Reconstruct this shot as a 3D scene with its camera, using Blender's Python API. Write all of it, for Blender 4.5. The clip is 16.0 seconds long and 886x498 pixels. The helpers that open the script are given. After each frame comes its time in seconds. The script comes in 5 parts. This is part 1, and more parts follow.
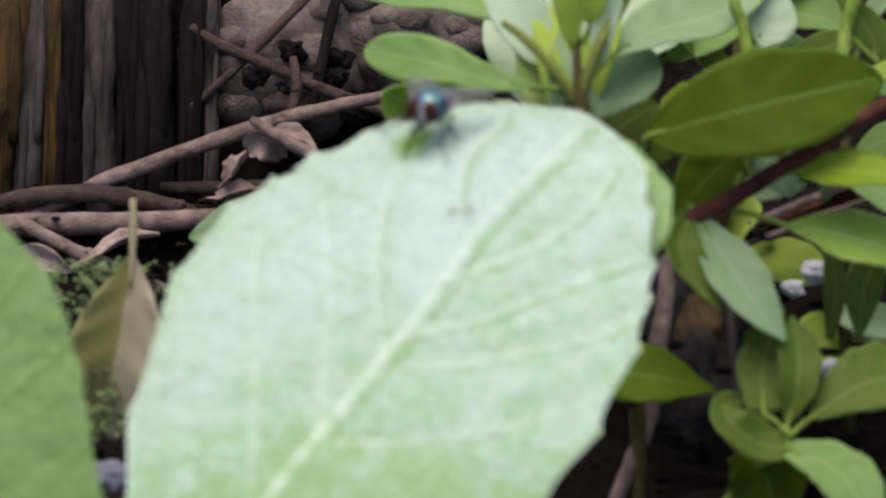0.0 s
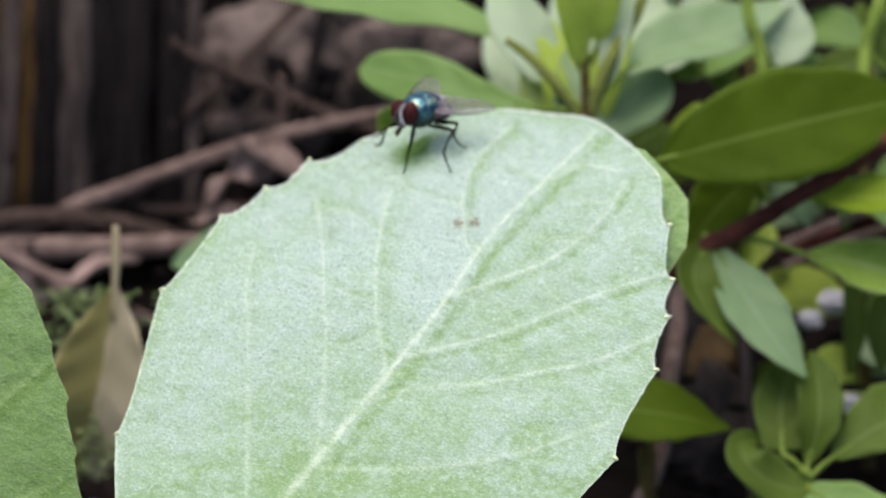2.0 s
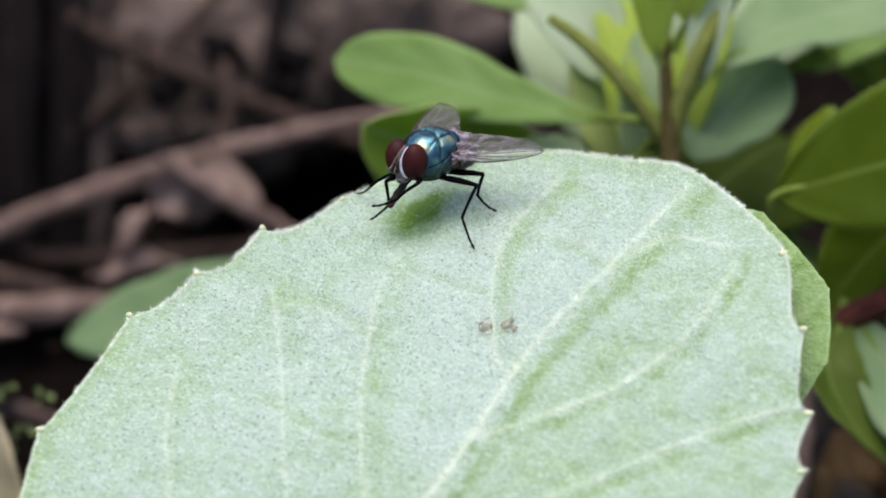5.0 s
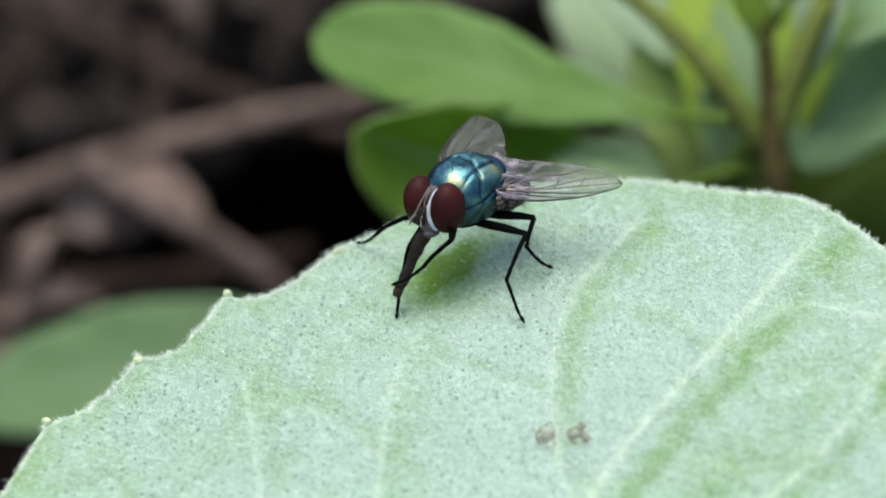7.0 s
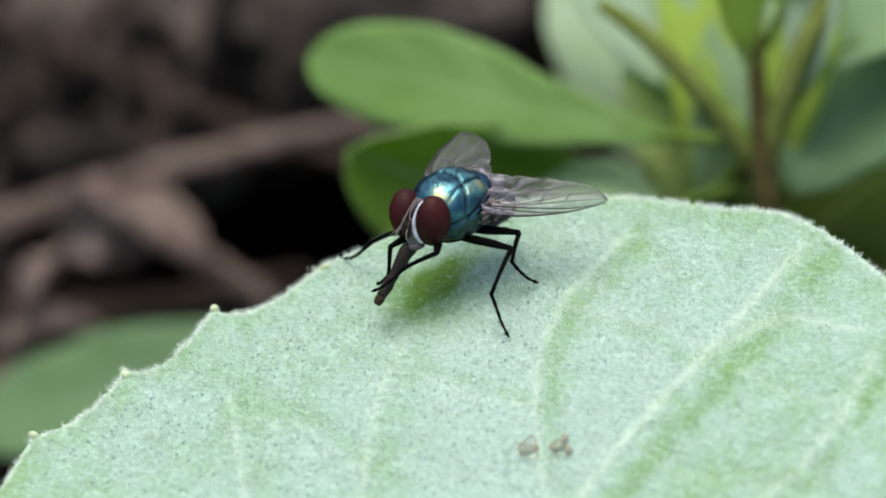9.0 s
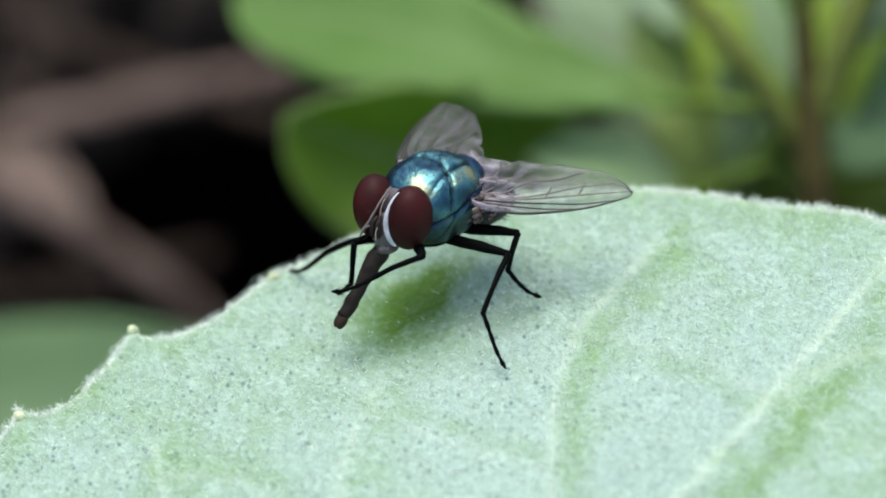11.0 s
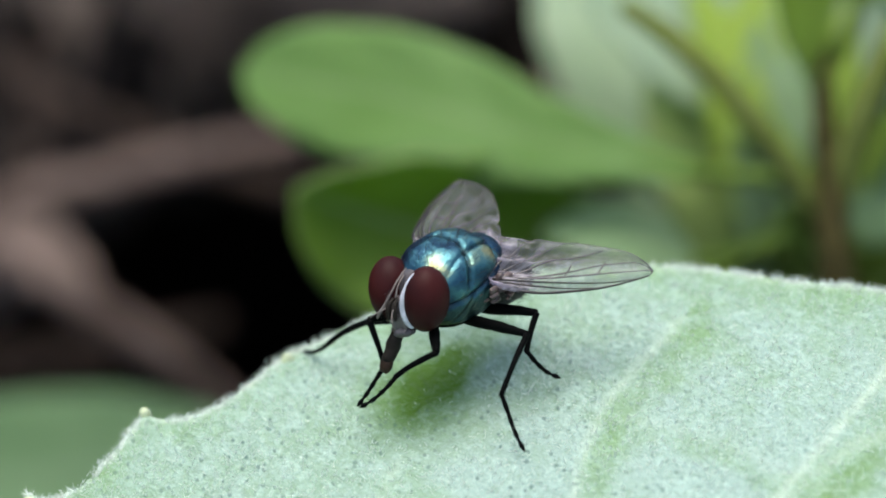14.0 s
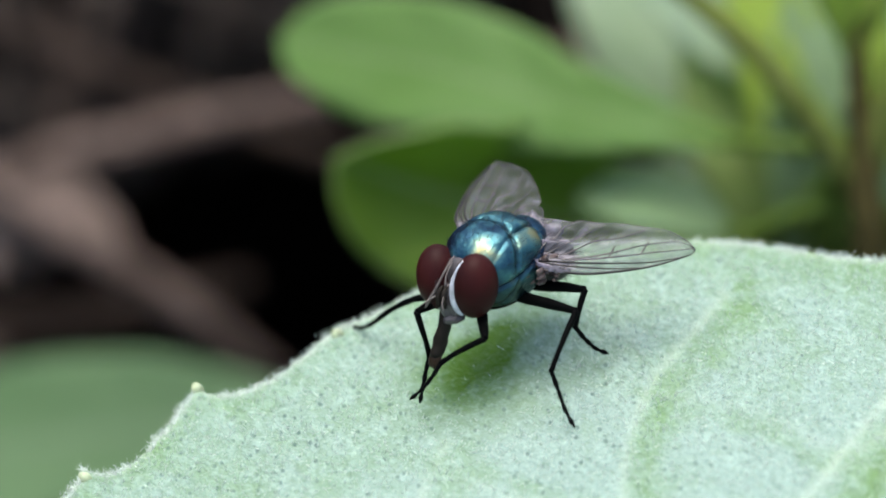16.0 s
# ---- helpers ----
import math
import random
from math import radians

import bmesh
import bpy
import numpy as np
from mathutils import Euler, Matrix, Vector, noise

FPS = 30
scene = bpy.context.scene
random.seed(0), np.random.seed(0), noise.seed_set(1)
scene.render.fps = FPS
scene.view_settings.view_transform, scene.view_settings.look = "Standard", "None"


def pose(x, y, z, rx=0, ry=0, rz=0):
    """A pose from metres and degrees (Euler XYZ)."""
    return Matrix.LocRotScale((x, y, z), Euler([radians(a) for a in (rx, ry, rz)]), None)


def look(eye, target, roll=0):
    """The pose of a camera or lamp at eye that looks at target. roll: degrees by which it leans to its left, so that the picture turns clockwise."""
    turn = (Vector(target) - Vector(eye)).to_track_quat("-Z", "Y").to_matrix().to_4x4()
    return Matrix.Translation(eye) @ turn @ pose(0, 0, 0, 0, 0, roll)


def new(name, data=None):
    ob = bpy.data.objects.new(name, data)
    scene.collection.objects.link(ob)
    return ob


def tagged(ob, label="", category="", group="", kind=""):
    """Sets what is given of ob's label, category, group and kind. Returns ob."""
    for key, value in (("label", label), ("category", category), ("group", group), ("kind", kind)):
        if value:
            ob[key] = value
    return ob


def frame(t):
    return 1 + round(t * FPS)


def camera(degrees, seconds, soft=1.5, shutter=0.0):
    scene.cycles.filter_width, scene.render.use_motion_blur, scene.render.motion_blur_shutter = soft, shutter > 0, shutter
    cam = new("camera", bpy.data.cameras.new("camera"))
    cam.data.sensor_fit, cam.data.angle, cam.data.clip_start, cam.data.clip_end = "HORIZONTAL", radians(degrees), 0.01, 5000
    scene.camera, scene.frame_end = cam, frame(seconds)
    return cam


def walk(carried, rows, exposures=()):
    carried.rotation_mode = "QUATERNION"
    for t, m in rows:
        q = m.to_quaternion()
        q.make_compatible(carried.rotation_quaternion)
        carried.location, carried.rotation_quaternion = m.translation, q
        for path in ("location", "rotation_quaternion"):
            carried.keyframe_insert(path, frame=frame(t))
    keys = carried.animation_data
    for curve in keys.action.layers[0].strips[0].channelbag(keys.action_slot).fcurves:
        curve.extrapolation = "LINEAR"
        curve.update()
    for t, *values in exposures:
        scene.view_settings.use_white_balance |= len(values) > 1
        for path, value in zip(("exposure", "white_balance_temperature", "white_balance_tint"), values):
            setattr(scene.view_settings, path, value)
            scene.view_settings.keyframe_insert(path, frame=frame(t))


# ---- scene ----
# Lengths below are in millimetres in a working frame (u, v, c) whose origin is the spot on the
# leaf beneath the fly: u to the right, v up the slope, c towards the viewer; MM turns them into metres.
MM = 0.001
PITCH = radians(35)
ORIGIN = Vector((0, 0, 0.052))
SLOPE = Matrix(((1, 0, 0), (0, math.sin(PITCH), -math.cos(PITCH)), (0, math.cos(PITCH), math.sin(PITCH)))).to_4x4()
VIEW = Matrix.Translation(ORIGIN) @ SLOPE


def place(u, v, c):
    return VIEW @ (Vector((u, v, c)) * MM)


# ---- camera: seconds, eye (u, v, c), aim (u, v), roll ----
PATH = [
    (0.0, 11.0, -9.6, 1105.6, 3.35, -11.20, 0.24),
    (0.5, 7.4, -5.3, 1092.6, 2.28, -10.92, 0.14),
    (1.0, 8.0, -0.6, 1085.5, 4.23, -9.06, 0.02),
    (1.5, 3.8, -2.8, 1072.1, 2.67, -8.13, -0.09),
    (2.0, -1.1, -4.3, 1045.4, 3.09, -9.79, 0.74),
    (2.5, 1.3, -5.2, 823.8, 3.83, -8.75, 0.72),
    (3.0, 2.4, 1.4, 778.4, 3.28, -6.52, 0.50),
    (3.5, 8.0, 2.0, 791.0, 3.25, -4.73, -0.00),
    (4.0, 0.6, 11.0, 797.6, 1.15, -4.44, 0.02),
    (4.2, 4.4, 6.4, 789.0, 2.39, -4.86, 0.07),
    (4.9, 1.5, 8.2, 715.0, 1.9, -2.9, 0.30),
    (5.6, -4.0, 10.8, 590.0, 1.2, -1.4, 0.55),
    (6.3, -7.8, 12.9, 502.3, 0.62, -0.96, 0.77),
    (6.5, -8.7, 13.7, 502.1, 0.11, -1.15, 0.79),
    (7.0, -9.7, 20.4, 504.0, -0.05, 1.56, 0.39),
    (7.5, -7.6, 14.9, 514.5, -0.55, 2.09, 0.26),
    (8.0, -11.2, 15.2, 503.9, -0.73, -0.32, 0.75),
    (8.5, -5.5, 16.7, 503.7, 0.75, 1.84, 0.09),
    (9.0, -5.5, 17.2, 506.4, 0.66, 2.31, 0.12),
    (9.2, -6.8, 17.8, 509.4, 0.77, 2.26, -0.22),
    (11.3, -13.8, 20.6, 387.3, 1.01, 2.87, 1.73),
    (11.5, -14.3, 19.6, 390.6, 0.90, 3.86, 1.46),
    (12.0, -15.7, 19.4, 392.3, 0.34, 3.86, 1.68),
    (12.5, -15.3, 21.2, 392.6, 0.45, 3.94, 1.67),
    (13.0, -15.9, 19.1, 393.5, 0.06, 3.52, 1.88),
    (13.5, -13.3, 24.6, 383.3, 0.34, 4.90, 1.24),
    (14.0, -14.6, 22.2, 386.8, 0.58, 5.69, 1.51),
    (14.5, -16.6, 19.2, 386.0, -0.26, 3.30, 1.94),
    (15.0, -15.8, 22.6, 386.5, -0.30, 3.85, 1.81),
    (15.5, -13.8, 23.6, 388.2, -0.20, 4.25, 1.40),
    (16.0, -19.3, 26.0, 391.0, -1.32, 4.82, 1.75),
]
# the fly's plant bobs in the wind: seconds, shift (u, v)
BOB = [(0, 0, 0), (0.5, 0.45, 0.5), (1.0, -0.3, 0.25), (1.5, 0, 0.3), (2.0, -0.2, 1.95), (2.5, -0.3, 1.5), (3.0, 0, 0.65), (3.5, 0, 0.05), (4.0, 0.2, 0.3), (4.2, 0.2, 0.2), (6.3, 0, 0), (16, 0, 0)]


def bob(t):
    return [float(np.interp(t, [q[0] for q in BOB], [q[k] for q in BOB])) for k in (1, 2)]


def swayed(t):
    return Matrix.Translation(SLOPE @ Vector((*bob(t), 0)) * MM)


cam = camera(5.0, 16.0, soft=1.8)
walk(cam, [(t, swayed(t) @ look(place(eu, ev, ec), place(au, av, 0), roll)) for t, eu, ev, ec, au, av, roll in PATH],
     exposures=[(0, 0.81, 6750, 15), (0.5, 0.82, 6750, 15), (1.5, 0.76, 6750, 14), (3.0, 0.72, 6750, 15), (4.2, 0.73, 6850, 16), (6.3, 0.67, 6550, 8), (7.0, 0.67, 6600, 1), (9.2, 0.67, 6600, 0), (11.3, 0.70, 6400, 2), (16, 0.70, 6400, 2)])
cam.data.dof.use_dof = True
cam.data.dof.aperture_fstop = 38

# ---- light: an open overcast sky with a soft high sun ----
world = bpy.data.worlds.new("overcast_sky")
scene.world = world
world.use_nodes = True
wn = world.node_tree
wn.nodes.clear()
sky = wn.nodes.new("ShaderNodeTexSky")
sky.sky_type = "NISHITA"
sky.sun_disc = False
sky.sun_elevation = radians(79)
sky.sun_rotation = radians(-40)
sky.air_density, sky.dust_density, sky.ozone_density = 1.0, 4.0, 1.0
bg = wn.nodes.new("ShaderNodeBackground")
bg.inputs["Strength"].default_value = 0.15
wo = wn.nodes.new("ShaderNodeOutputWorld")
wn.links.new(sky.outputs[0], bg.inputs[0])
wn.links.new(bg.outputs[0], wo.inputs[0])
sun_data = bpy.data.lights.new("sun", "SUN")
sun_data.energy = 1.4
sun_data.angle = radians(48)
sun_data.color = (1.0, 0.97, 0.92)
sun = new("sun", sun_data)
sun.matrix_world = look((-0.12, 0.14, 1.0), (0, 0, 0))


# ---- materials ----
class Nodes:
    """A small helper round one material's node tree."""

    def __init__(self, name):
        self.mat = bpy.data.materials.new(name)
        self.mat.use_nodes = True
        self.t = self.mat.node_tree
        self.t.nodes.clear()
        self.out = self.t.nodes.new("ShaderNodeOutputMaterial")
        self.co = self.t.nodes.new("ShaderNodeTexCoord")

    def n(self, kind, **inputs):
        node = self.t.nodes.new(kind)
        for key, value in inputs.items():
            self.put(node.inputs[key.replace("_", " ")], value)
        return node

    def put(self, socket, value):
        if isinstance(value, bpy.types.NodeSocket):
            self.t.links.new(value, socket)
        else:
            if isinstance(value, tuple) and len(value) == 3 and socket.type == "RGBA":
                value = (*value, 1)
            socket.default_value = value

    def noise(self, scale, detail=4.0, rough=0.55, vector=None):
        node = self.n("ShaderNodeTexNoise", Scale=scale, Detail=detail, Roughness=rough)
        self.put(node.inputs["Vector"], vector or self.co.outputs["Object"])
        return node.outputs["Fac"]

    def cells(self, scale, feature="F1", vector=None, out="Distance"):
        node = self.n("ShaderNodeTexVoronoi", Scale=scale)
        node.feature = feature
        self.put(node.inputs["Vector"], vector or self.co.outputs["Object"])
        return node.outputs[out]

    def ramp(self, fac, *stops):
        node = self.t.nodes.new("ShaderNodeValToRGB")
        self.put(node.inputs[0], fac)
        el = node.color_ramp.elements
        while len(el) < len(stops):
            el.new(0.5)
        for e, (pos, col) in zip(el, stops):
            e.position = pos
            e.color = (*col, 1) if isinstance(col, tuple) else (col, col, col, 1)
        return node.outputs[0]

    def mix(self, fac, a, b, how="MIX"):
        node = self.t.nodes.new("ShaderNodeMix")
        node.data_type, node.blend_type = "RGBA", how
        self.put(node.inputs[0], fac)
        self.put(node.inputs[6], a)
        self.put(node.inputs[7], b)
        return node.outputs[2]

    def math(self, how, a, b=0.0):
        node = self.t.nodes.new("ShaderNodeMath")
        node.operation = how
        self.put(node.inputs[0], a)
        self.put(node.inputs[1], b)
        return node.outputs[0]

    def attr(self, name):
        node = self.t.nodes.new("ShaderNodeAttribute")
        node.attribute_name = name
        return node.outputs["Fac"]

    def rnd(self):
        return self.t.nodes.new("ShaderNodeObjectInfo").outputs["Random"]

    def bump(self, height, strength=0.4, distance=0.0002):
        return self.n("ShaderNodeBump", Height=height, Strength=strength, Distance=distance).outputs[0]

    def done(self, colour, rough=0.6, bump=None, **extra):
        b = self.n("ShaderNodeBsdfPrincipled")
        self.put(b.inputs["Base Color"], colour)
        self.put(b.inputs["Roughness"], rough)
        if bump is not None:
            self.put(b.inputs["Normal"], bump)
        for key, value in extra.items():
            self.put(b.inputs[key.replace("_", " ")], value)
        self.t.links.new(b.outputs[0], self.out.inputs[0])
        return self.mat


def downy_leaf_material(name, green, pale, bare):
    """A felted leaf: pale down over green, bare green beside the veins, tiny dark pores."""
    m = Nodes(name)
    vein, groove = m.attr("vein"), m.attr("groove")
    flat = m.n("ShaderNodeMapping", Vector=m.co.outputs["Object"], Scale=(1.0, 1.0, 0.3)).outputs[0]
    lie = m.n("ShaderNodeMapping", Vector=flat, Rotation=(0, 0, 0.35), Scale=(0.8, 1.0, 1.0)).outputs[0]
    broad = m.noise(60, 3, 0.6, flat)
    patch = m.noise(160, 4, 0.62, flat)
    blotch = m.noise(520, 4, 0.68, lie)
    tuft = m.noise(1500, 4, 0.7, lie)
    fine = m.noise(4600, 2, 0.6, lie)
    cover = m.math("ADD", m.math("MULTIPLY", m.ramp(patch, (0.33, 0.0), (0.66, 1.0)), 0.24), m.math("MULTIPLY", m.ramp(broad, (0.36, 0.0), (0.64, 1.0)), 0.20))
    cover = m.math("ADD", cover, m.math("MULTIPLY", m.math("SUBTRACT", blotch, 0.5), 0.65))
    cover = m.math("ADD", cover, m.math("MULTIPLY", m.math("SUBTRACT", tuft, 0.5), 0.7))
    worn = m.math("MULTIPLY", groove, m.math("ADD", 0.35, m.math("MULTIPLY", m.ramp(m.noise(300, 4, 0.65, lie), (0.3, 0.0), (0.7, 1.0)), 1.0)))
    cover = m.math("SUBTRACT", m.math("ADD", cover, 0.40), worn)
    col = m.mix(m.ramp(cover, (0.02, 0.0), (0.72, 1.0)), green, pale)
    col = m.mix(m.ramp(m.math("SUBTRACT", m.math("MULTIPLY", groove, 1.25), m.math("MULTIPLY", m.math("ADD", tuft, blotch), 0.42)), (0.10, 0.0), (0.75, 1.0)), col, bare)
    fleck = m.ramp(m.math("ADD", m.math("MULTIPLY", fine, 0.7), m.math("MULTIPLY", tuft, 0.3)), (0.50, 0.0), (0.66, 1.0))
    col = m.mix(m.math("MULTIPLY", fleck, m.math("SUBTRACT", 0.42, m.math("MULTIPLY", groove, 0.26))), col, tuple(min(0.8, 1.6 * x) for x in pale))
    shade = m.ramp(fine, (0.30, 1.0), (0.46, 0.0))
    col = m.mix(m.math("MULTIPLY", shade, 0.27), col, tuple(x * 0.6 for x in green))
    drift = m.n("ShaderNodeTexNoise", Scale=900, Detail=2)
    m.put(drift.inputs["Vector"], flat)
    warped = m.n("ShaderNodeVectorMath")
    warped.operation = "MULTIPLY_ADD"
    m.put(warped.inputs[0], drift.outputs["Color"])
    warped.inputs[1].default_value = (0.00022, 0.00022, 0.00022)
    m.put(warped.inputs[2], flat)
    dots = m.math("MULTIPLY", m.ramp(m.cells(2500, vector=warped.outputs[0]), (0.14, 1.0), (0.25, 0.0)), m.ramp(m.math("ADD", m.math("MULTIPLY", patch, 0.5), m.math("MULTIPLY", blotch, 0.5)), (0.34, 0.3), (0.48, 1.0)))
    col = m.mix(m.math("MULTIPLY", dots, m.math("MAXIMUM", 0.0, m.math("SUBTRACT", m.ramp(m.math("MULTIPLY", m.n("ShaderNodeSeparateXYZ", Vector=m.co.outputs["Object"]).outputs[0], 50.0), (0.15, 0.72), (0.55, 0.36)), m.math("MULTIPLY", groove, 0.55)))), col, (0.07, 0.125, 0.11))
    ridge = m.math("MULTIPLY", vein, m.ramp(m.math("ADD", m.math("MULTIPLY", tuft, 0.6), m.math("MULTIPLY", blotch, 0.4)), (0.36, 0.25), (0.58, 1.0)))
    col = m.mix(m.math("MULTIPLY", ridge, 0.62), col, tuple(x * (1.75, 1.55, 1.42)[i] for i, x in enumerate(pale)))
    quilt = m.cells(420, "SMOOTH_F1", lie)
    relief = m.math("ADD", m.math("ADD", m.math("MULTIPLY", fine, 0.35), m.math("MULTIPLY", tuft, 0.8)), m.math("ADD", m.math("MULTIPLY", blotch, 1.6), m.math("MULTIPLY", quilt, -1.8)))
    return m.done(col, 0.8, m.bump(relief, 0.85, 0.0004), Sheen_Weight=0.15, Sheen_Roughness=0.5, Specular_IOR_Level=0.15)


def smooth_leaf_material(name, dark, light, vein, gloss=0.5, glow=0.4, other=None, shine=0.12):
    """A smooth leaf with a pale midrib, faint side veins and a painted lit rim, varied from leaf to leaf."""
    m = Nodes(name)
    uv = m.n("ShaderNodeSeparateXYZ", Vector=m.co.outputs["UV"])
    across = m.math("ABSOLUTE", m.math("SUBTRACT", uv.outputs[0], 0.5))
    side = m.math("FRACT", m.math("MULTIPLY", m.math("SUBTRACT", uv.outputs[1], m.math("MULTIPLY", across, 0.55)), 8.0))
    side = m.ramp(m.math("ABSOLUTE", m.math("SUBTRACT", side, 0.5)), (0.0, 1.0), (0.07, 0.0))
    rib = m.ramp(across, (0.008, 1.0), (0.03, 0.0))
    # paler edge paints in the light caught by the blade's rim
    edge = m.ramp(across, (0.46, 0.0), (0.5, 1.0))
    col = m.mix(m.ramp(m.noise(120, 4, 0.6), (0.3, 0.0), (0.75, 1.0)), dark, light)
    col = m.mix(m.math("MULTIPLY", m.rnd(), 0.45), col, light)
    if other:
        col = m.mix(m.ramp(m.math("ADD", uv.outputs[0], m.math("MULTIPLY", m.math("SUBTRACT", m.noise(300, 4, 0.6), 0.5), 0.25)), (0.47, 0.0), (0.55, 1.0)), col, other)
    col = m.mix(m.math("MULTIPLY", side, 0.05), col, vein)
    col = m.mix(m.math("MULTIPLY", m.math("MAXIMUM", rib, m.math("MULTIPLY", edge, 0.9)), 0.55), col, vein)
    fine = m.noise(1500, 3, 0.6)
    relief = m.math("SUBTRACT", m.math("MULTIPLY", fine, 0.4), m.math("MULTIPLY", side, 0.35))
    b = m.n("ShaderNodeBsdfPrincipled", Roughness=gloss, Specular_IOR_Level=shine)
    m.put(b.inputs["Base Color"], col)
    m.put(b.inputs["Normal"], m.bump(relief, 0.35, 0.0002))
    tr = m.n("ShaderNodeBsdfTranslucent")
    m.put(tr.inputs[0], m.mix(0.5, col, light))
    add = m.n("ShaderNodeMixShader", Fac=glow)
    m.t.links.new(b.outputs[0], add.inputs[1])
    m.t.links.new(tr.outputs[0], add.inputs[2])
    m.t.links.new(add.outputs[0], m.out.inputs[0])
    return m.mat


def bark_material(name, dark, light, scale=300, along=1.0):
    m = Nodes(name)
    stretch = m.n("ShaderNodeMapping", Vector=m.co.outputs["Object"], Scale=(1.0, along, 1.0))
    a = m.noise(scale, 6, 0.65, stretch.outputs[0])
    b = m.noise(scale * 5, 4, 0.7, stretch.outputs[0])
    col = m.mix(m.ramp(a, (0.3, 0.0), (0.7, 1.0)), dark, light)
    col = m.mix(m.math("MULTIPLY", m.ramp(b, (0.5, 0.0), (0.8, 1.0)), 0.5), col, dark)
    return m.done(col, 0.9, m.bump(m.math("ADD", a, b), 0.8, 0.0006), Specular_IOR_Level=0.12)


def soil_material():
    m = Nodes("soil")
    a, b = m.noise(45, 6, 0.65), m.noise(600, 5, 0.7)
    # near-black tones stand in for the shade in cavities under the plants
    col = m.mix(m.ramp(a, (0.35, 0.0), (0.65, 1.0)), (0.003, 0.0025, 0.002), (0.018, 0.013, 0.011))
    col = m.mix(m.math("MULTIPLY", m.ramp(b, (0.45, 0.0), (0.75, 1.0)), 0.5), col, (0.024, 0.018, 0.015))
    return m.done(col, 0.95, m.bump(m.math("ADD", a, b), 0.8, 0.002), Specular_IOR_Level=0.05)


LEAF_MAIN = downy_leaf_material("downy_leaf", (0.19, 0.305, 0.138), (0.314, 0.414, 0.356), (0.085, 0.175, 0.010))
LEAF_UNDER = downy_leaf_material("downy_leaf_fresh", (0.125, 0.23, 0.06), (0.19, 0.30, 0.13), (0.075, 0.16, 0.022))
LEAF_NEAR = downy_leaf_material("downy_leaf_green", (0.09, 0.165, 0.042), (0.13, 0.215, 0.08), (0.075, 0.145, 0.026))
LEAF_LIGHT = smooth_leaf_material("light_green_leaf", (0.17, 0.315, 0.07), (0.29, 0.45, 0.165), (0.42, 0.55, 0.28), 0.5, 0.5)
LEAF_MID = smooth_leaf_material("fresh_green_leaf", (0.16, 0.29, 0.012), (0.31, 0.46, 0.10), (0.52, 0.60, 0.36), 0.5, 0.5)
LEAF_YOUNG = smooth_leaf_material("yellow_green_leaf", (0.38, 0.53, 0.07), (0.53, 0.66, 0.15), (0.56, 0.68, 0.2), 0.5, 0.55)
LEAF_SOFT = smooth_leaf_material("soft_green_leaf", (0.42, 0.56, 0.15), (0.58, 0.70, 0.30), (0.60, 0.70, 0.34), 0.5, 0.55)
LEAF_GREY = smooth_leaf_material("grey_green_leaf", (0.22, 0.36, 0.15), (0.38, 0.51, 0.31), (0.44, 0.56, 0.34), 0.5, 0.5)
LEAF_PALE = smooth_leaf_material("pale_leaf_underside", (0.42, 0.56, 0.34), (0.58, 0.70, 0.52), (0.60, 0.70, 0.50), 0.5, 0.5)
LEAF_BLUE = smooth_leaf_material("bluish_green_leaf", (0.14, 0.25, 0.105), (0.24, 0.365, 0.19), (0.32, 0.42, 0.28), 0.5, 0.4)
LEAF_DARK = smooth_leaf_material("dark_green_leaf", (0.044, 0.082, 0.003), (0.078, 0.132, 0.008), (0.16, 0.24, 0.05), shine=0.05)
LEAF_LIME = smooth_leaf_material("lime_green_leaf", (0.15, 0.24, 0.008), (0.23, 0.34, 0.03), (0.34, 0.44, 0.10))
LEAF_OLIVE = smooth_leaf_material("olive_green_leaf", (0.064, 0.112, 0.012), (0.110, 0.172, 0.028), (0.22, 0.30, 0.10))
LEAF_DRY = smooth_leaf_material("dry_leaf", (0.27, 0.29, 0.13), (0.44, 0.38, 0.26), (0.45, 0.40, 0.25), 0.7)
LEAF_WILT = smooth_leaf_material("wilting_leaf", (0.34, 0.32, 0.19), (0.46, 0.41, 0.30), (0.50, 0.45, 0.30), 0.7, other=(0.24, 0.23, 0.085))
LEAF_DEAD = bark_material("dead_leaf", (0.15, 0.108, 0.092), (0.42, 0.315, 0.275), 200)
TWIG = bark_material("twig_bark", (0.022, 0.015, 0.012), (0.085, 0.06, 0.05), 350)
TWIG_PALE = bark_material("pale_twig_bark", (0.075, 0.052, 0.044), (0.26, 0.19, 0.166), 350)
# near-black bark, also used to paint the shaded gaps of the bank
STALK_GAP_DARK = bark_material("dark_stalk_and_gap", (0.001, 0.001, 0.0012), (0.011, 0.008, 0.0085), 420, 0.07)
STALK_OCHRE = bark_material("ochre_stalk", (0.008, 0.006, 0.004), (0.085, 0.048, 0.013), 420, 0.07)
STALK_GREY = bark_material("grey_stalk", (0.005, 0.004, 0.004), (0.078, 0.062, 0.058), 420, 0.07)
STEM_RED = bark_material("red_stem", (0.04, 0.012, 0.010), (0.12, 0.042, 0.03), 500)
STEM_GREEN = bark_material("green_stem", (0.13, 0.21, 0.03), (0.24, 0.34, 0.07), 500)
STEM_OLIVE = bark_material("olive_stem", (0.13, 0.16, 0.03), (0.25, 0.29, 0.08), 500)
STEM_BROWN = bark_material("brown_green_stem", (0.042, 0.035, 0.012), (0.105, 0.088, 0.03), 500)
ROOT_BARK = bark_material("root_bark", (0.006, 0.005, 0.005), (0.06, 0.05, 0.046), 120)
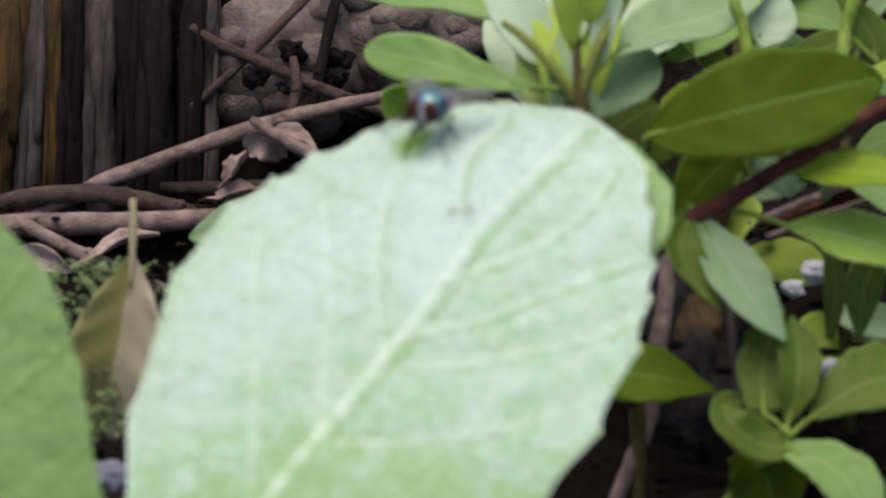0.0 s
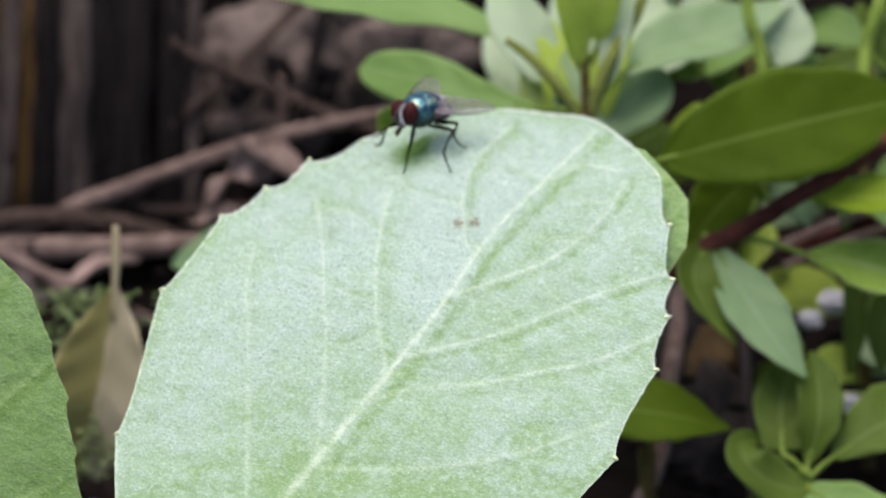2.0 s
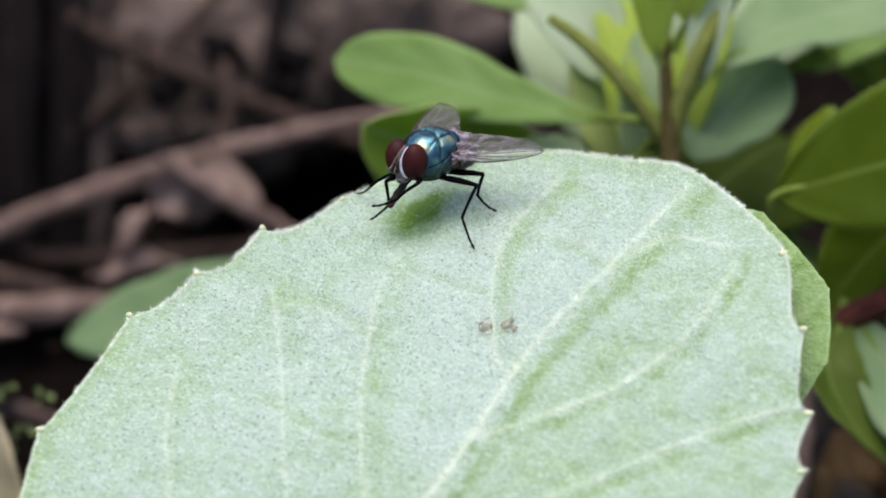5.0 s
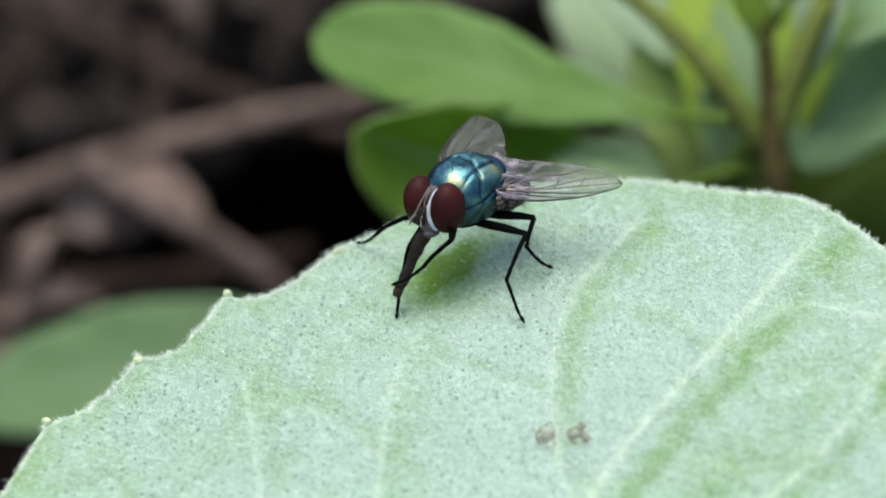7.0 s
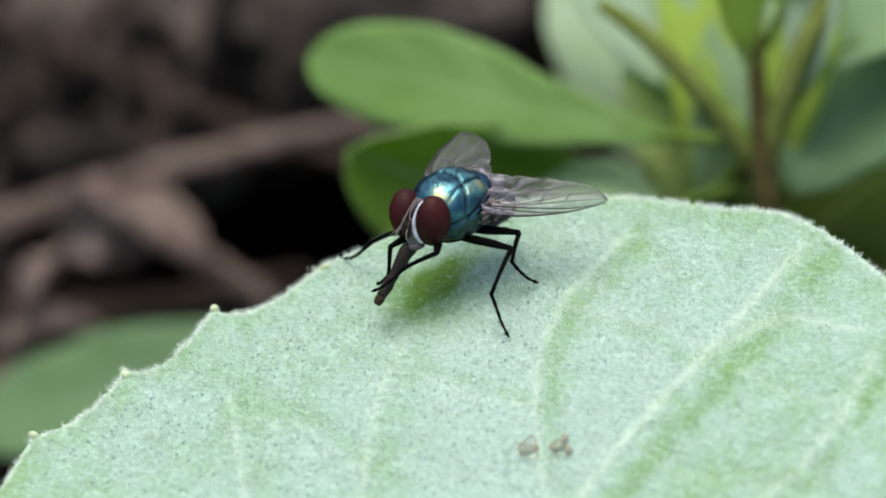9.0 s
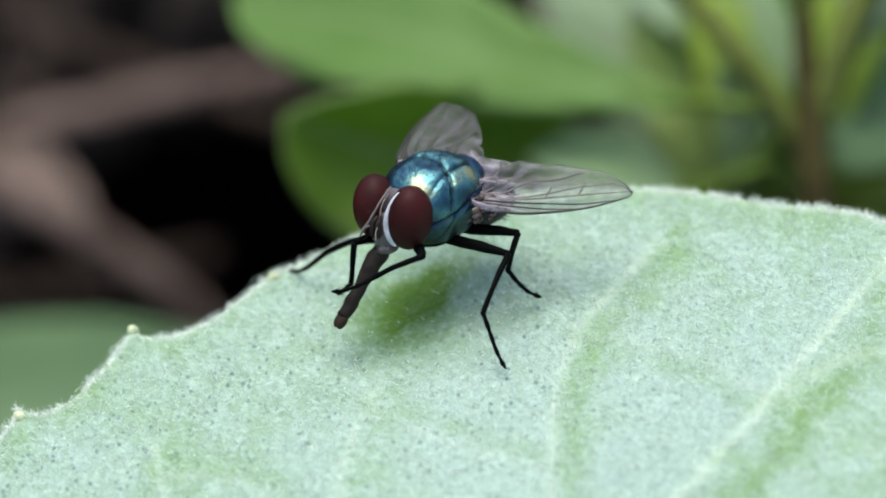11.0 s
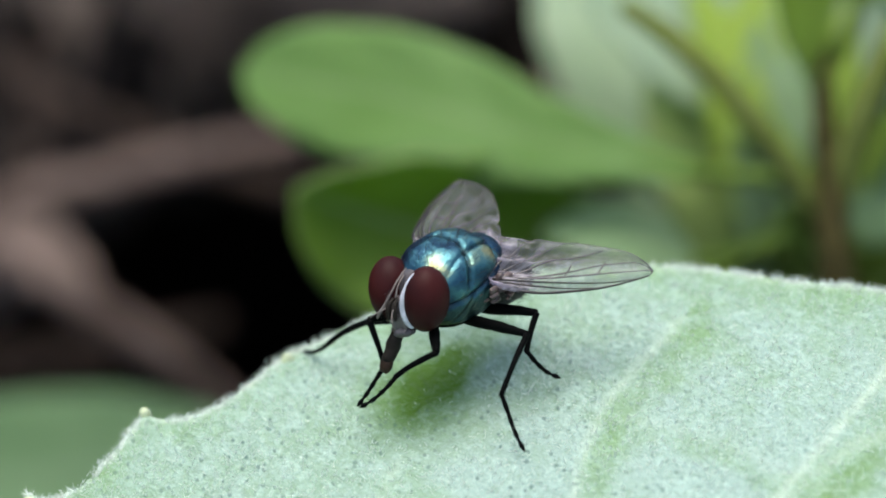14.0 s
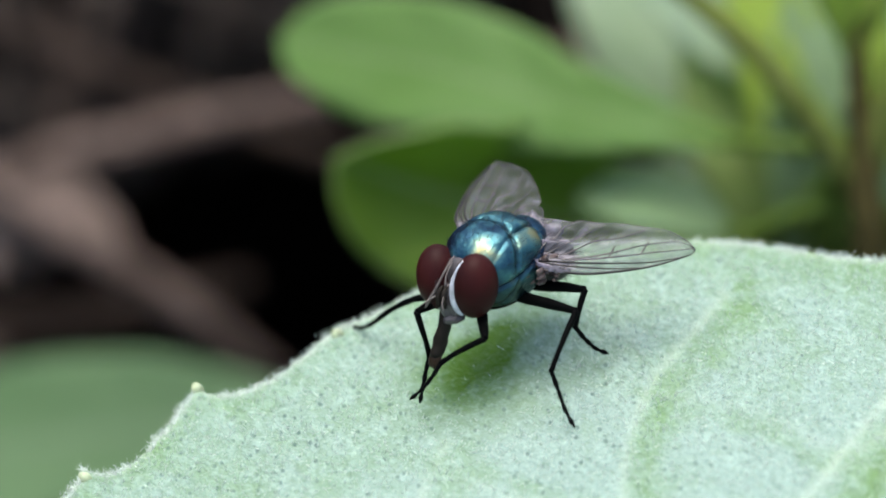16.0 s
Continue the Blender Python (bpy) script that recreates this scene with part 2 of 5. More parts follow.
BARK_OCHRE = bark_material("ochre_bark", (0.05, 0.033, 0.016), (0.17, 0.11, 0.05), 250)
CLOD = bark_material("clay_clod", (0.014, 0.011, 0.010), (0.20, 0.158, 0.138), 200)
MOSS = bark_material("moss_green", (0.09, 0.14, 0.045), (0.26, 0.34, 0.15), 700)
STONE = bark_material("blue_grey_stone", (0.09, 0.10, 0.13), (0.17, 0.18, 0.22), 200)
BRIGHT_SPOT = bark_material("pale_bright_spot", (0.30, 0.31, 0.32), (0.55, 0.56, 0.58), 200)
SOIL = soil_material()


def metal_green():
    """Blue-green metallic cuticle, golden and green patches, dark in the seams; shade painted in as deep blue to its
    right and dark below.
    """
    m = Nodes("iridescent_cuticle")
    a, b, seam = m.noise(520, 2, 0.4), m.noise(5200, 3, 0.6), m.attr("seam")
    mid = m.noise(2100, 3, 0.6)
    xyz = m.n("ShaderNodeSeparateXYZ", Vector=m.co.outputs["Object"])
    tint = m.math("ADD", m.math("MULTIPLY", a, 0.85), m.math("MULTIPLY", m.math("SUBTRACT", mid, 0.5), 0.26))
    # shade of the far side painted in as a shift to deep blue
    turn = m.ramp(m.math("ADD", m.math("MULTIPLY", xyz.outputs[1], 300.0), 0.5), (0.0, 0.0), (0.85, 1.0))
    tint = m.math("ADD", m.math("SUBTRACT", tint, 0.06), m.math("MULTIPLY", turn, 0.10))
    for spot, size in (((-0.0001, 0.0006, 0.0059), 0.9), ((-0.0026, 0.0010, 0.0060), 0.8)):
        far = m.n("ShaderNodeVectorMath")
        far.operation = "DISTANCE"
        m.put(far.inputs[0], m.co.outputs["Object"])
        far.inputs[1].default_value = spot
        tint = m.math("ADD", tint, m.math("MULTIPLY", m.ramp(m.math("MULTIPLY", far.outputs["Value"], 1000.0), (0.2, 1.0), (size, 0.0)), 0.19))
    col = m.ramp(tint, (0.30, (0.016, 0.026, 0.060)), (0.42, (0.026, 0.072, 0.118)), (0.53, (0.072, 0.185, 0.215)), (0.62, (0.19, 0.28, 0.22)), (0.70, (0.34, 0.31, 0.16)))
    # dark flank plates, with the shade below them painted into the colour
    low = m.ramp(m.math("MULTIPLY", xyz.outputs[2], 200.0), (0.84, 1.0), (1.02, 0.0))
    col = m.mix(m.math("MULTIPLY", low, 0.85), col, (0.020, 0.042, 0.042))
    col = m.mix(m.math("MULTIPLY", seam, 0.9), col, (0.006, 0.013, 0.022))
    rough = m.math("ADD", 0.20, m.math("MULTIPLY", mid, 0.28))
    return m.done(col, rough, m.bump(m.math("ADD", b, m.math("MULTIPLY", mid, 1.4)), 0.6, 0.00007), Metallic=0.85)


def plain(name, colour, rough=0.5, scale=3000, **extra):
    m = Nodes(name)
    a = m.noise(scale, 4, 0.6)
    col = m.mix(m.ramp(a, (0.3, 0.0), (0.7, 1.0)), tuple(x * 0.7 for x in colour), tuple(min(1, x * 1.25) for x in colour))
    return m.done(col, rough, m.bump(a, 0.3, 0.00004), **extra)


def eye_red():
    m = Nodes("compound_eye")
    f = m.cells(14000)
    a = m.noise(500, 3, 0.5)
    col = m.mix(m.ramp(a, (0.3, 0.0), (0.7, 1.0)), (0.018, 0.0032, 0.0035), (0.042, 0.0068, 0.0064))
    return m.done(col, 0.5, m.bump(f, 0.15, 0.00003), Specular_IOR_Level=0.12)


def membrane():
    """Clear smoky wing skin, clouded and mauve near the hinge."""
    m = Nodes("wing_membrane")
    hinge = m.attr("hinge")
    streak = m.noise(1100, 4, 0.65)
    b = m.n("ShaderNodeBsdfPrincipled", Roughness=0.24)
    # lit folds of the membrane painted in as bright streaks
    crease_light = m.attr("crease_light")
    col = m.mix(m.math("MULTIPLY", m.math("ADD", streak, crease_light), 0.55), (0.075, 0.07, 0.068), (0.38, 0.355, 0.37))
    m.put(b.inputs["Base Color"], m.mix(hinge, col, m.mix(m.ramp(streak, (0.35, 0.0), (0.65, 1.0)), (0.045, 0.032, 0.040), (0.46, 0.38, 0.48))))
    m.put(b.inputs["Normal"], m.bump(streak, 0.8, 0.0002))
    tr = m.n("ShaderNodeBsdfTransparent", Color=(0.90, 0.89, 0.88))
    mx = m.n("ShaderNodeMixShader")
    cloud = m.ramp(m.noise(900, 4, 0.65), (0.3, 0.26), (0.7, 0.62))
    m.put(mx.inputs[0], m.math("MINIMUM", 0.92, m.math("ADD", m.math("ADD", cloud, m.math("MULTIPLY", m.math("SUBTRACT", crease_light, 0.25), 0.35)), m.math("MULTIPLY", hinge, m.ramp(streak, (0.35, 0.25), (0.6, 0.7))))))
    m.t.links.new(tr.outputs[0], mx.inputs[1])
    m.t.links.new(b.outputs[0], mx.inputs[2])
    m.t.links.new(mx.outputs[0], m.out.inputs[0])
    return m.mat


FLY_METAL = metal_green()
FLY_DARK = plain("black_cuticle", (0.0024, 0.0026, 0.0026), 0.6, Specular_IOR_Level=0.03)
FLY_ABDOMEN = plain("abdomen_cuticle", (0.012, 0.009, 0.009), 0.5, 900, Metallic=0.3)
FLY_GREY = plain("grey_dusted_cuticle", (0.19, 0.155, 0.14), 0.45)
FLY_SILVER = plain("silver_dusted_band", (0.62, 0.62, 0.68), 0.4)
FLY_FACE = plain("face_cuticle", (0.085, 0.07, 0.072), 0.32, 1100)
FLY_MOUTH = plain("mouthpart_brown", (0.019, 0.015, 0.012), 0.5, Specular_IOR_Level=0.1)
FLY_EYE = eye_red()
FLY_WING = membrane()
FLY_VEIN = plain("wing_vein", (0.13, 0.108, 0.108), 0.25)
FLY_BRISTLE = plain("bristle", (0.02, 0.018, 0.018), 0.4)
SCAR = plain("leaf_scar", (0.21, 0.115, 0.06), 0.6, 4000)
SCAR_CORE = plain("leaf_scar_middle", (0.36, 0.37, 0.29), 0.7, 4000)
TOOTH = plain("leaf_tooth", (0.52, 0.58, 0.36), 0.5, 2000)
HAIR = plain("white_leaf_hair", (0.70, 0.76, 0.68), 0.6)


# ---- building helpers ----
def mesh_of(name, verts, faces, mat, smooth=True):
    """A mesh from millimetre coordinates."""
    me = bpy.data.meshes.new(name)
    me.from_pydata([(x * MM, y * MM, z * MM) for x, y, z in verts], [], faces)
    if smooth:
        me.shade_smooth()
    me.materials.append(mat)
    return me


def part(name, geo, mat, parent=None, label="", smooth=True):
    ob = new(name, mesh_of(name, geo[0], geo[1], mat, smooth))
    if parent is not None:
        ob.parent = parent
    return tagged(ob, label)


def thing(name, label, category, group="", kind="", at=(0, 0, 0)):
    """A top-level Empty in the working frame, at a place in millimetres."""
    ob = new(name)
    ob.empty_display_size = 0.002
    ob.matrix_world = VIEW @ Matrix.Translation(Vector(at) * MM)
    return tagged(ob, label, category, group, kind)


def join(*geos):
    verts, faces = [], []
    for v, f in geos:
        k = len(verts)
        verts += [tuple(p) for p in v]
        faces += [tuple(i + k for i in q) for q in f]
    return verts, faces


def shift(geo, d):
    return [(x + d[0], y + d[1], z + d[2]) for x, y, z in geo[0]], geo[1]


def moved(geo, m):
    return [tuple(m @ Vector(p)) for p in geo[0]], geo[1]


def smooth_line(points, steps=6):
    """A Catmull-Rom line through points."""
    p = [Vector(q) for q in points]
    p = [2 * p[0] - p[1]] + p + [2 * p[-1] - p[-2]]
    out = []
    for i in range(1, len(p) - 2):
        for k in range(steps):
            t = k / steps
            a, b, c, d = p[i - 1], p[i], p[i + 1], p[i + 2]
            out.append(0.5 * (2 * b + (c - a) * t + (2 * a - 5 * b + 4 * c - d) * t * t + (3 * b - a - 3 * c + d) * t ** 3))
    out.append(p[-2])
    return out


def tube(points, radii, sides=8, rough=0.0, steps=5, seed=0):
    """A closed tube along a smooth line; radii are spread evenly along it."""
    line = smooth_line(points, steps) if steps > 1 else [Vector(q) for q in points]
    n = len(line)
    verts, faces = [], []
    ref = Vector((0.31, 0.17, 0.93))
    for i, p in enumerate(line):
        d = (line[min(i + 1, n - 1)] - line[max(i - 1, 0)]).normalized()
        x = d.cross(ref)
        x = x.normalized() if x.length > 1e-4 else d.orthogonal().normalized()
        y = d.cross(x)
        f = i / (n - 1) * (len(radii) - 1)
        k = min(int(f), len(radii) - 2)
        r = radii[k] + (radii[k + 1] - radii[k]) * (f - k)
        for j in range(sides):
            a = 2 * math.pi * j / sides
            q = x * math.cos(a) + y * math.sin(a)
            w = 1 + (rough * noise.noise((p + q * r) * (0.9 / max(r, 0.3)) + Vector((seed, 0, 0))) if rough else 0)
            verts.append(tuple(p + q * r * w))
    for i in range(n - 1):
        for j in range(sides):
            a, b = i * sides + j, i * sides + (j + 1) % sides
            faces.append((a, b, b + sides, a + sides))
    faces.append(tuple(range(sides - 1, -1, -1)))
    faces.append(tuple(range((n - 1) * sides, n * sides)))
    return verts, faces


def ball(centre, radii, nu=24, nv=16, warp=None):
    """An ellipsoid; warp(x, y, z) on the unit ball gives a factor on its radius."""
    verts, faces = [], []
    cx, cy, cz = centre
    for i in range(nv + 1):
        th = math.pi * i / nv
        for j in range(nu):
            ph = 2 * math.pi * j / nu
            x, y, z = math.sin(th) * math.cos(ph), math.sin(th) * math.sin(ph), math.cos(th)
            w = warp(x, y, z) if warp else 1
            verts.append((cx + x * radii[0] * w, cy + y * radii[1] * w, cz + z * radii[2] * w))
    for i in range(nv):
        for j in range(nu):
            a, b = i * nu + j, i * nu + (j + 1) % nu
            faces.append((a, a + nu, b + nu, b))
    return verts, faces


def spike(base, tip, r):
    """A thin three-sided hair."""
    b, t = Vector(base), Vector(tip)
    d = (t - b).normalized()
    x = d.orthogonal().normalized() * r
    y = d.cross(x)
    return [tuple(b + x), tuple(b - 0.5 * x + 0.87 * y), tuple(b - 0.5 * x - 0.87 * y), tuple(t)], [(0, 1, 3), (1, 2, 3), (2, 0, 3), (2, 1, 0)]


def blade(base, tip, width, face=(0, 0, 1), fold=0.15, bend=0.1, wide=0.5, blunt=0.8, twist=0.0, wave=0.0, thick=0.25, nx=12, ny=26, seed=0):
    """A leaf blade from base to tip. face: the way its upper side looks; wide: where along it is widest;
    fold: how far the halves rise; bend: how far it arches; wave: how wavy its margin is."""
    b, t = Vector(base), Vector(tip)
    axis = t - b
    length = axis.length
    axis.normalize()
    side = axis.cross(Vector(face)).normalized()
    up = side.cross(axis).normalized()
    top, uvs = [], []
    p = math.log(0.5) / math.log(wide)
    for i in range(ny + 1):
        s = i / ny
        half = max(0.5 * width * math.sin(math.pi * s ** p) ** blunt, 0.02 * width)
        mid = b + axis * (s * length) + up * (bend * length * math.sin(math.pi * s))
        a = twist * (s - 0.5)
        sd = side * math.cos(a) + up * math.sin(a)
        un = up * math.cos(a) - side * math.sin(a)
        for j in range(nx + 1):
            k = 2 * j / nx - 1
            h = fold * half * (abs(k) ** 1.3)
            h += 0.03 * width * math.sin(8 * math.pi * (s - abs(k) * 0.25)) * abs(k) * 0.5
            h += wave * width * noise.noise(Vector((s * 4 + seed, k * 1.5, seed * 1.7))) * abs(k)
            wob = 1 + 0.05 * noise.noise(Vector((s * 7, 3.1 * seed, 1 if k > 0 else -1)))
            top.append(mid + sd * (k * half * wob) + un * h)
            uvs.append((0.5 + 0.5 * k, s))
    n = len(top)
    verts = [tuple(q) for q in top] + [tuple(q - up * thick) for q in top]
    uvs += uvs
    faces = []
    for i in range(ny):
        for j in range(nx):
            a = i * (nx + 1) + j
            faces.append((a, a + 1, a + nx + 2, a + nx + 1))
            faces.append((a + n, a + n + nx + 1, a + n + nx + 2, a + n + 1))
    rim = [j for j in range(nx + 1)] + [i * (nx + 1) + nx for i in range(1, ny + 1)]
    rim += [ny * (nx + 1) + j for j in range(nx - 1, -1, -1)] + [i * (nx + 1) for i in range(ny - 1, 0, -1)]
    for i, a in enumerate(rim):
        c = rim[(i + 1) % len(rim)]
        faces.append((a, a + n, c + n, c))
    return verts, faces, uvs


def sweep_blade(spine, widths, tilt=0.0, fold=0.2, wave=0.04, thick=0.22, nx=10, steps=12, seed=0, blunt=0.0):
    """A leaf blade that follows a bending spine; widths are spread evenly along it, tilt turns it about the spine; blunt rounds off that share of its end."""
    line = smooth_line(spine, steps)
    n = len(line)
    across = smooth_line([(i, w, 0) for i, w in enumerate(widths)], 12)
    top, under, uvs = [], [], []
    for i, p in enumerate(line):
        s = i / (n - 1)
        d = (line[min(i + 1, n - 1)] - line[max(i - 1, 0)]).normalized()
        side = d.cross(Vector((0, 0.45, 0.9))).normalized()
        up = side.cross(d)
        a = radians(tilt) * (0.4 + 1.2 * s)
        side, up = side * math.cos(a) + up * math.sin(a), up * math.cos(a) - side * math.sin(a)
        half = max(0.06, 0.5 * across[min(len(across) - 1, round(s * (len(across) - 1)))].y)
        if blunt and s > 1 - blunt:
            half = max(0.06, half * math.sqrt(max(0.0, 1 - ((s - 1 + blunt) / blunt) ** 2)))
        for j in range(nx + 1):
            k = 2 * j / nx - 1
            h = fold * half * abs(k) ** 1.4 + wave * half * 2 * noise.noise(Vector((s * 4 + seed, k * 1.5, seed * 1.7))) * abs(k)
            h += 0.05 * half * math.sin(9 * math.pi * (s - abs(k) * 0.22)) * abs(k)
            wob = 1 + 0.06 * noise.noise(Vector((s * 6, 3.1 * seed, 1 if k > 0 else -1)))
            top.append(p + side * (k * half * wob) + up * h)
            under.append(top[-1] - up * thick)
            uvs.append((0.5 + 0.5 * k, s))
    m = len(top)
    faces = []
    for i in range(n - 1):
        for j in range(nx):
            a = i * (nx + 1) + j
            faces.append((a, a + 1, a + nx + 2, a + nx + 1))
            faces.append((a + m, a + m + nx + 1, a + m + nx + 2, a + m + 1))
    rim = list(range(nx + 1)) + [i * (nx + 1) + nx for i in range(1, n)]
    rim += [(n - 1) * (nx + 1) + j for j in range(nx - 1, -1, -1)] + [i * (nx + 1) for i in range(n - 2, 0, -1)]
    for i, a in enumerate(rim):
        c = rim[(i + 1) % len(rim)]
        faces.append((a, a + m, c + m, c))
    return [tuple(q) for q in top + under], faces, uvs + uvs


def leaf_part(name, geo, mat, parent, label=""):
    """A blade as a part, with its own across-and-along coordinates."""
    ob = part(name, geo[:2], mat, parent, label)
    layer = ob.data.uv_layers.new(name="along")
    for loop in ob.data.loops:
        layer.data[loop.index].uv = geo[2][loop.vertex_index]
    return ob


# ---- ground ----
def bank(y):
    """Height of the earth bank that rises behind the plants."""
    t = min(1, max(0, (y - 0.055) / 0.085))
    return 0.105 * t * t * (3 - 2 * t)


def build_ground():
    """One sheet of dark soil, fine near the fly and coarse out to the horizon."""
    steps = [0.0]
    s = 0.004
    while steps[-1] < 60:
        steps.append(steps[-1] + s)
        if steps[-1] > 0.2:
            s *= 1.35
    xs = [-x for x in reversed(steps[1:])] + steps
    verts, faces = [], []
    for y in xs:
        for x in xs:
            near = max(0, 1 - math.hypot(x, y) / 0.6)
            z = 0.012 * near * noise.fractal(Vector((x * 30, y * 30, 2)), 1.0, 2.0, 4) - 0.004
            drop = min(1.0, max(0.0, (y + 0.05) / 0.05))
            z += bank(y + 0.0285) - 0.0150 * drop * drop * (3 - 2 * drop)
            pit = math.exp(-((x + 0.006) / 0.009) ** 4 - ((y + 0.05 - 0.0915) / 0.0095) ** 4)
            verts.append((x / MM, (y + 0.05 + 0.016 * pit) / MM, (z - 0.05 * pit) / MM))
    n = len(xs)
    for i in range(n - 1):
        for j in range(n - 1):
            a = i * n + j
            faces.append((a, a + 1, a + n + 1, a + n))
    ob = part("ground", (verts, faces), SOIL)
    return tagged(ob, "dark garden soil, shade under the plants put in its colour", "ground", kind="structure")


build_ground()


# ---- the large downy leaf that carries the fly ----
LEAN = radians(10)


def leaf_c(u, v):
    """Depth of the leaf's upper side; it flattens away towards its tip."""
    w = v * math.cos(LEAN) - u * math.sin(LEAN)
    if w >= -1:
        return -1.88 * w
    if w >= -14:
        return 1.88 - 1 - w + 0.88 / 26 * (169 - (w + 14) ** 2)
    return 6.6 - w


MARGIN = [(-30.2, -41), (-29.6, -28.5), (-25.5, -14.1), (-19.7, -6.6), (-15.2, -3.6), (-10.8, -0.7), (-5.3, 1.4), (1.5, 4.1),
          (8.6, 4.75), (14.0, 4.3), (19.3, 3.3), (25.0, -1.9), (26.0, -7.0), (26.3, -12.5), (25.9, -16.1), (24.5, -21.5), (20.3, -30.2),
          (14.5, -38), (6, -47), (-4, -53), (-16, -57), (-26, -51)]
MIDRIB = [(-23, -52), (-14.6, -37.5), (-3.0, -23.0), (2.6, -15.8), (5.6, -11.3), (8.2, -7.8), (12.6, -3.4), (18.6, 2.4)]
SIDE_VEINS = [
    [(3.9, -14.4), (12.4, -11.3), (16.7, -8.7), (19.2, -6.2), (20.8, -4.0), (21.6, -2.6)],
    [(-1.8, -21.4), (0.7, -20.1), (8.2, -18.3), (14.5, -15.8), (20.8, -13.3), (25.6, -12.0)],
    [(-5.0, -25.2), (-0.1, -23.7), (6.1, -23.2), (12.4, -21.9), (18.6, -20.6), (24.3, -18.1)],
    [(-10.0, -31.5), (0, -31.5), (10, -30.0), (20, -26.5)],
    [(11.8, -4.2), (16.5, -1.2), (21.2, -1.6)],
    [(6.3, -10.4), (5.3, -9.1), (5.0, -6.1), (5.2, -3.5), (5.8, -1.7), (7.0, 0.2), (9.8, 2.8)],
    [(-3.1, -22.6), (-2.8, -21.0), (-3.6, -17.2), (-3.8, -13.1), (-3.5, -8.9), (-2.7, -4.9), (-1.4, -2.4)],
    [(-9.4, -30.5), (-8.7, -20), (-9.0, -14.8), (-9.3, -9), (-10, -4.8)],
    [(-16.4, -40), (-16.4, -28), (-16.6, -18.2), (-16.9, -14.1), (-16.3, -9.9)],
]
FINE_VEINS = [
    [(7.0, -13.0), (10.2, -16.5), (13.0, -17.6)], [(12.0, -11.5), (14.5, -14.6), (17, -16.4)], [(-4.3, -15), (-7.5, -14), (-10, -12.5)],
    [(-3.6, -8), (-6.5, -6), (-9.5, -5.8)], [(5.2, -5.5), (2.0, -4.6), (-1.6, -3.4)], [(9.5, -6.4), (12, -8.2), (15.5, -8.8)],
    [(14, -2.8), (17.5, -4.6), (20.4, -4.6)], [(7, -0.6), (10.5, -1.2), (13.2, -2.6)], [(-4.4, -18.5), (-7, -19.5), (-9.6, -19)],
    [(8, -19.6), (11, -23), (14, -24)],
]


def margin_line(points, sag, per=14, plain=()):
    """A toothed margin: teeth at the points, the edge between them drawn in a little."""
    loop = smooth_line([(*p, 0) for p in points] + [(*points[0], 0)], per)[:-1]
    n = len(points)
    cx, cy = sum(p[0] for p in points) / n, sum(p[1] for p in points) / n
    out = []
    for i, p in enumerate(loop):
        t = (i % per) / per
        k = i // per
        q = t if k < n // 2 else 1 - t
        s = 0.85 * sag * math.sin(math.pi * q ** 0.65) if i % per else -0.15 * sag
        if k in plain or (k - 1 in plain and i % per == 0):
            s = 0.0
        d = Vector((cx - p.x, cy - p.y, 0)).normalized()
        rough = 0.10 * noise.noise(Vector((p.x * 2.2, p.y * 2.2, 5)))
        out.append((p.x + d.x * (s + rough), p.y + d.y * (s + rough)))
    return out


def distances(pts, line):
    """Distance of each point to a polyline, and the signed side."""
    best = np.full(len(pts), 1e9)
    side = np.zeros(len(pts))
    for a, b in zip(line[:-1], line[1:]):
        a, b = np.array(a), np.array(b)
        d = b - a
        t = np.clip(((pts - a) @ d) / (d @ d), 0, 1)
        q = pts - (a + t[:, None] * d)
        r = np.hypot(q[:, 0], q[:, 1])
        near = r < best
        best[near] = r[near]
        side[near] = np.sign(d[0] * q[near, 1] - d[1] * q[near, 0])
    return best, side


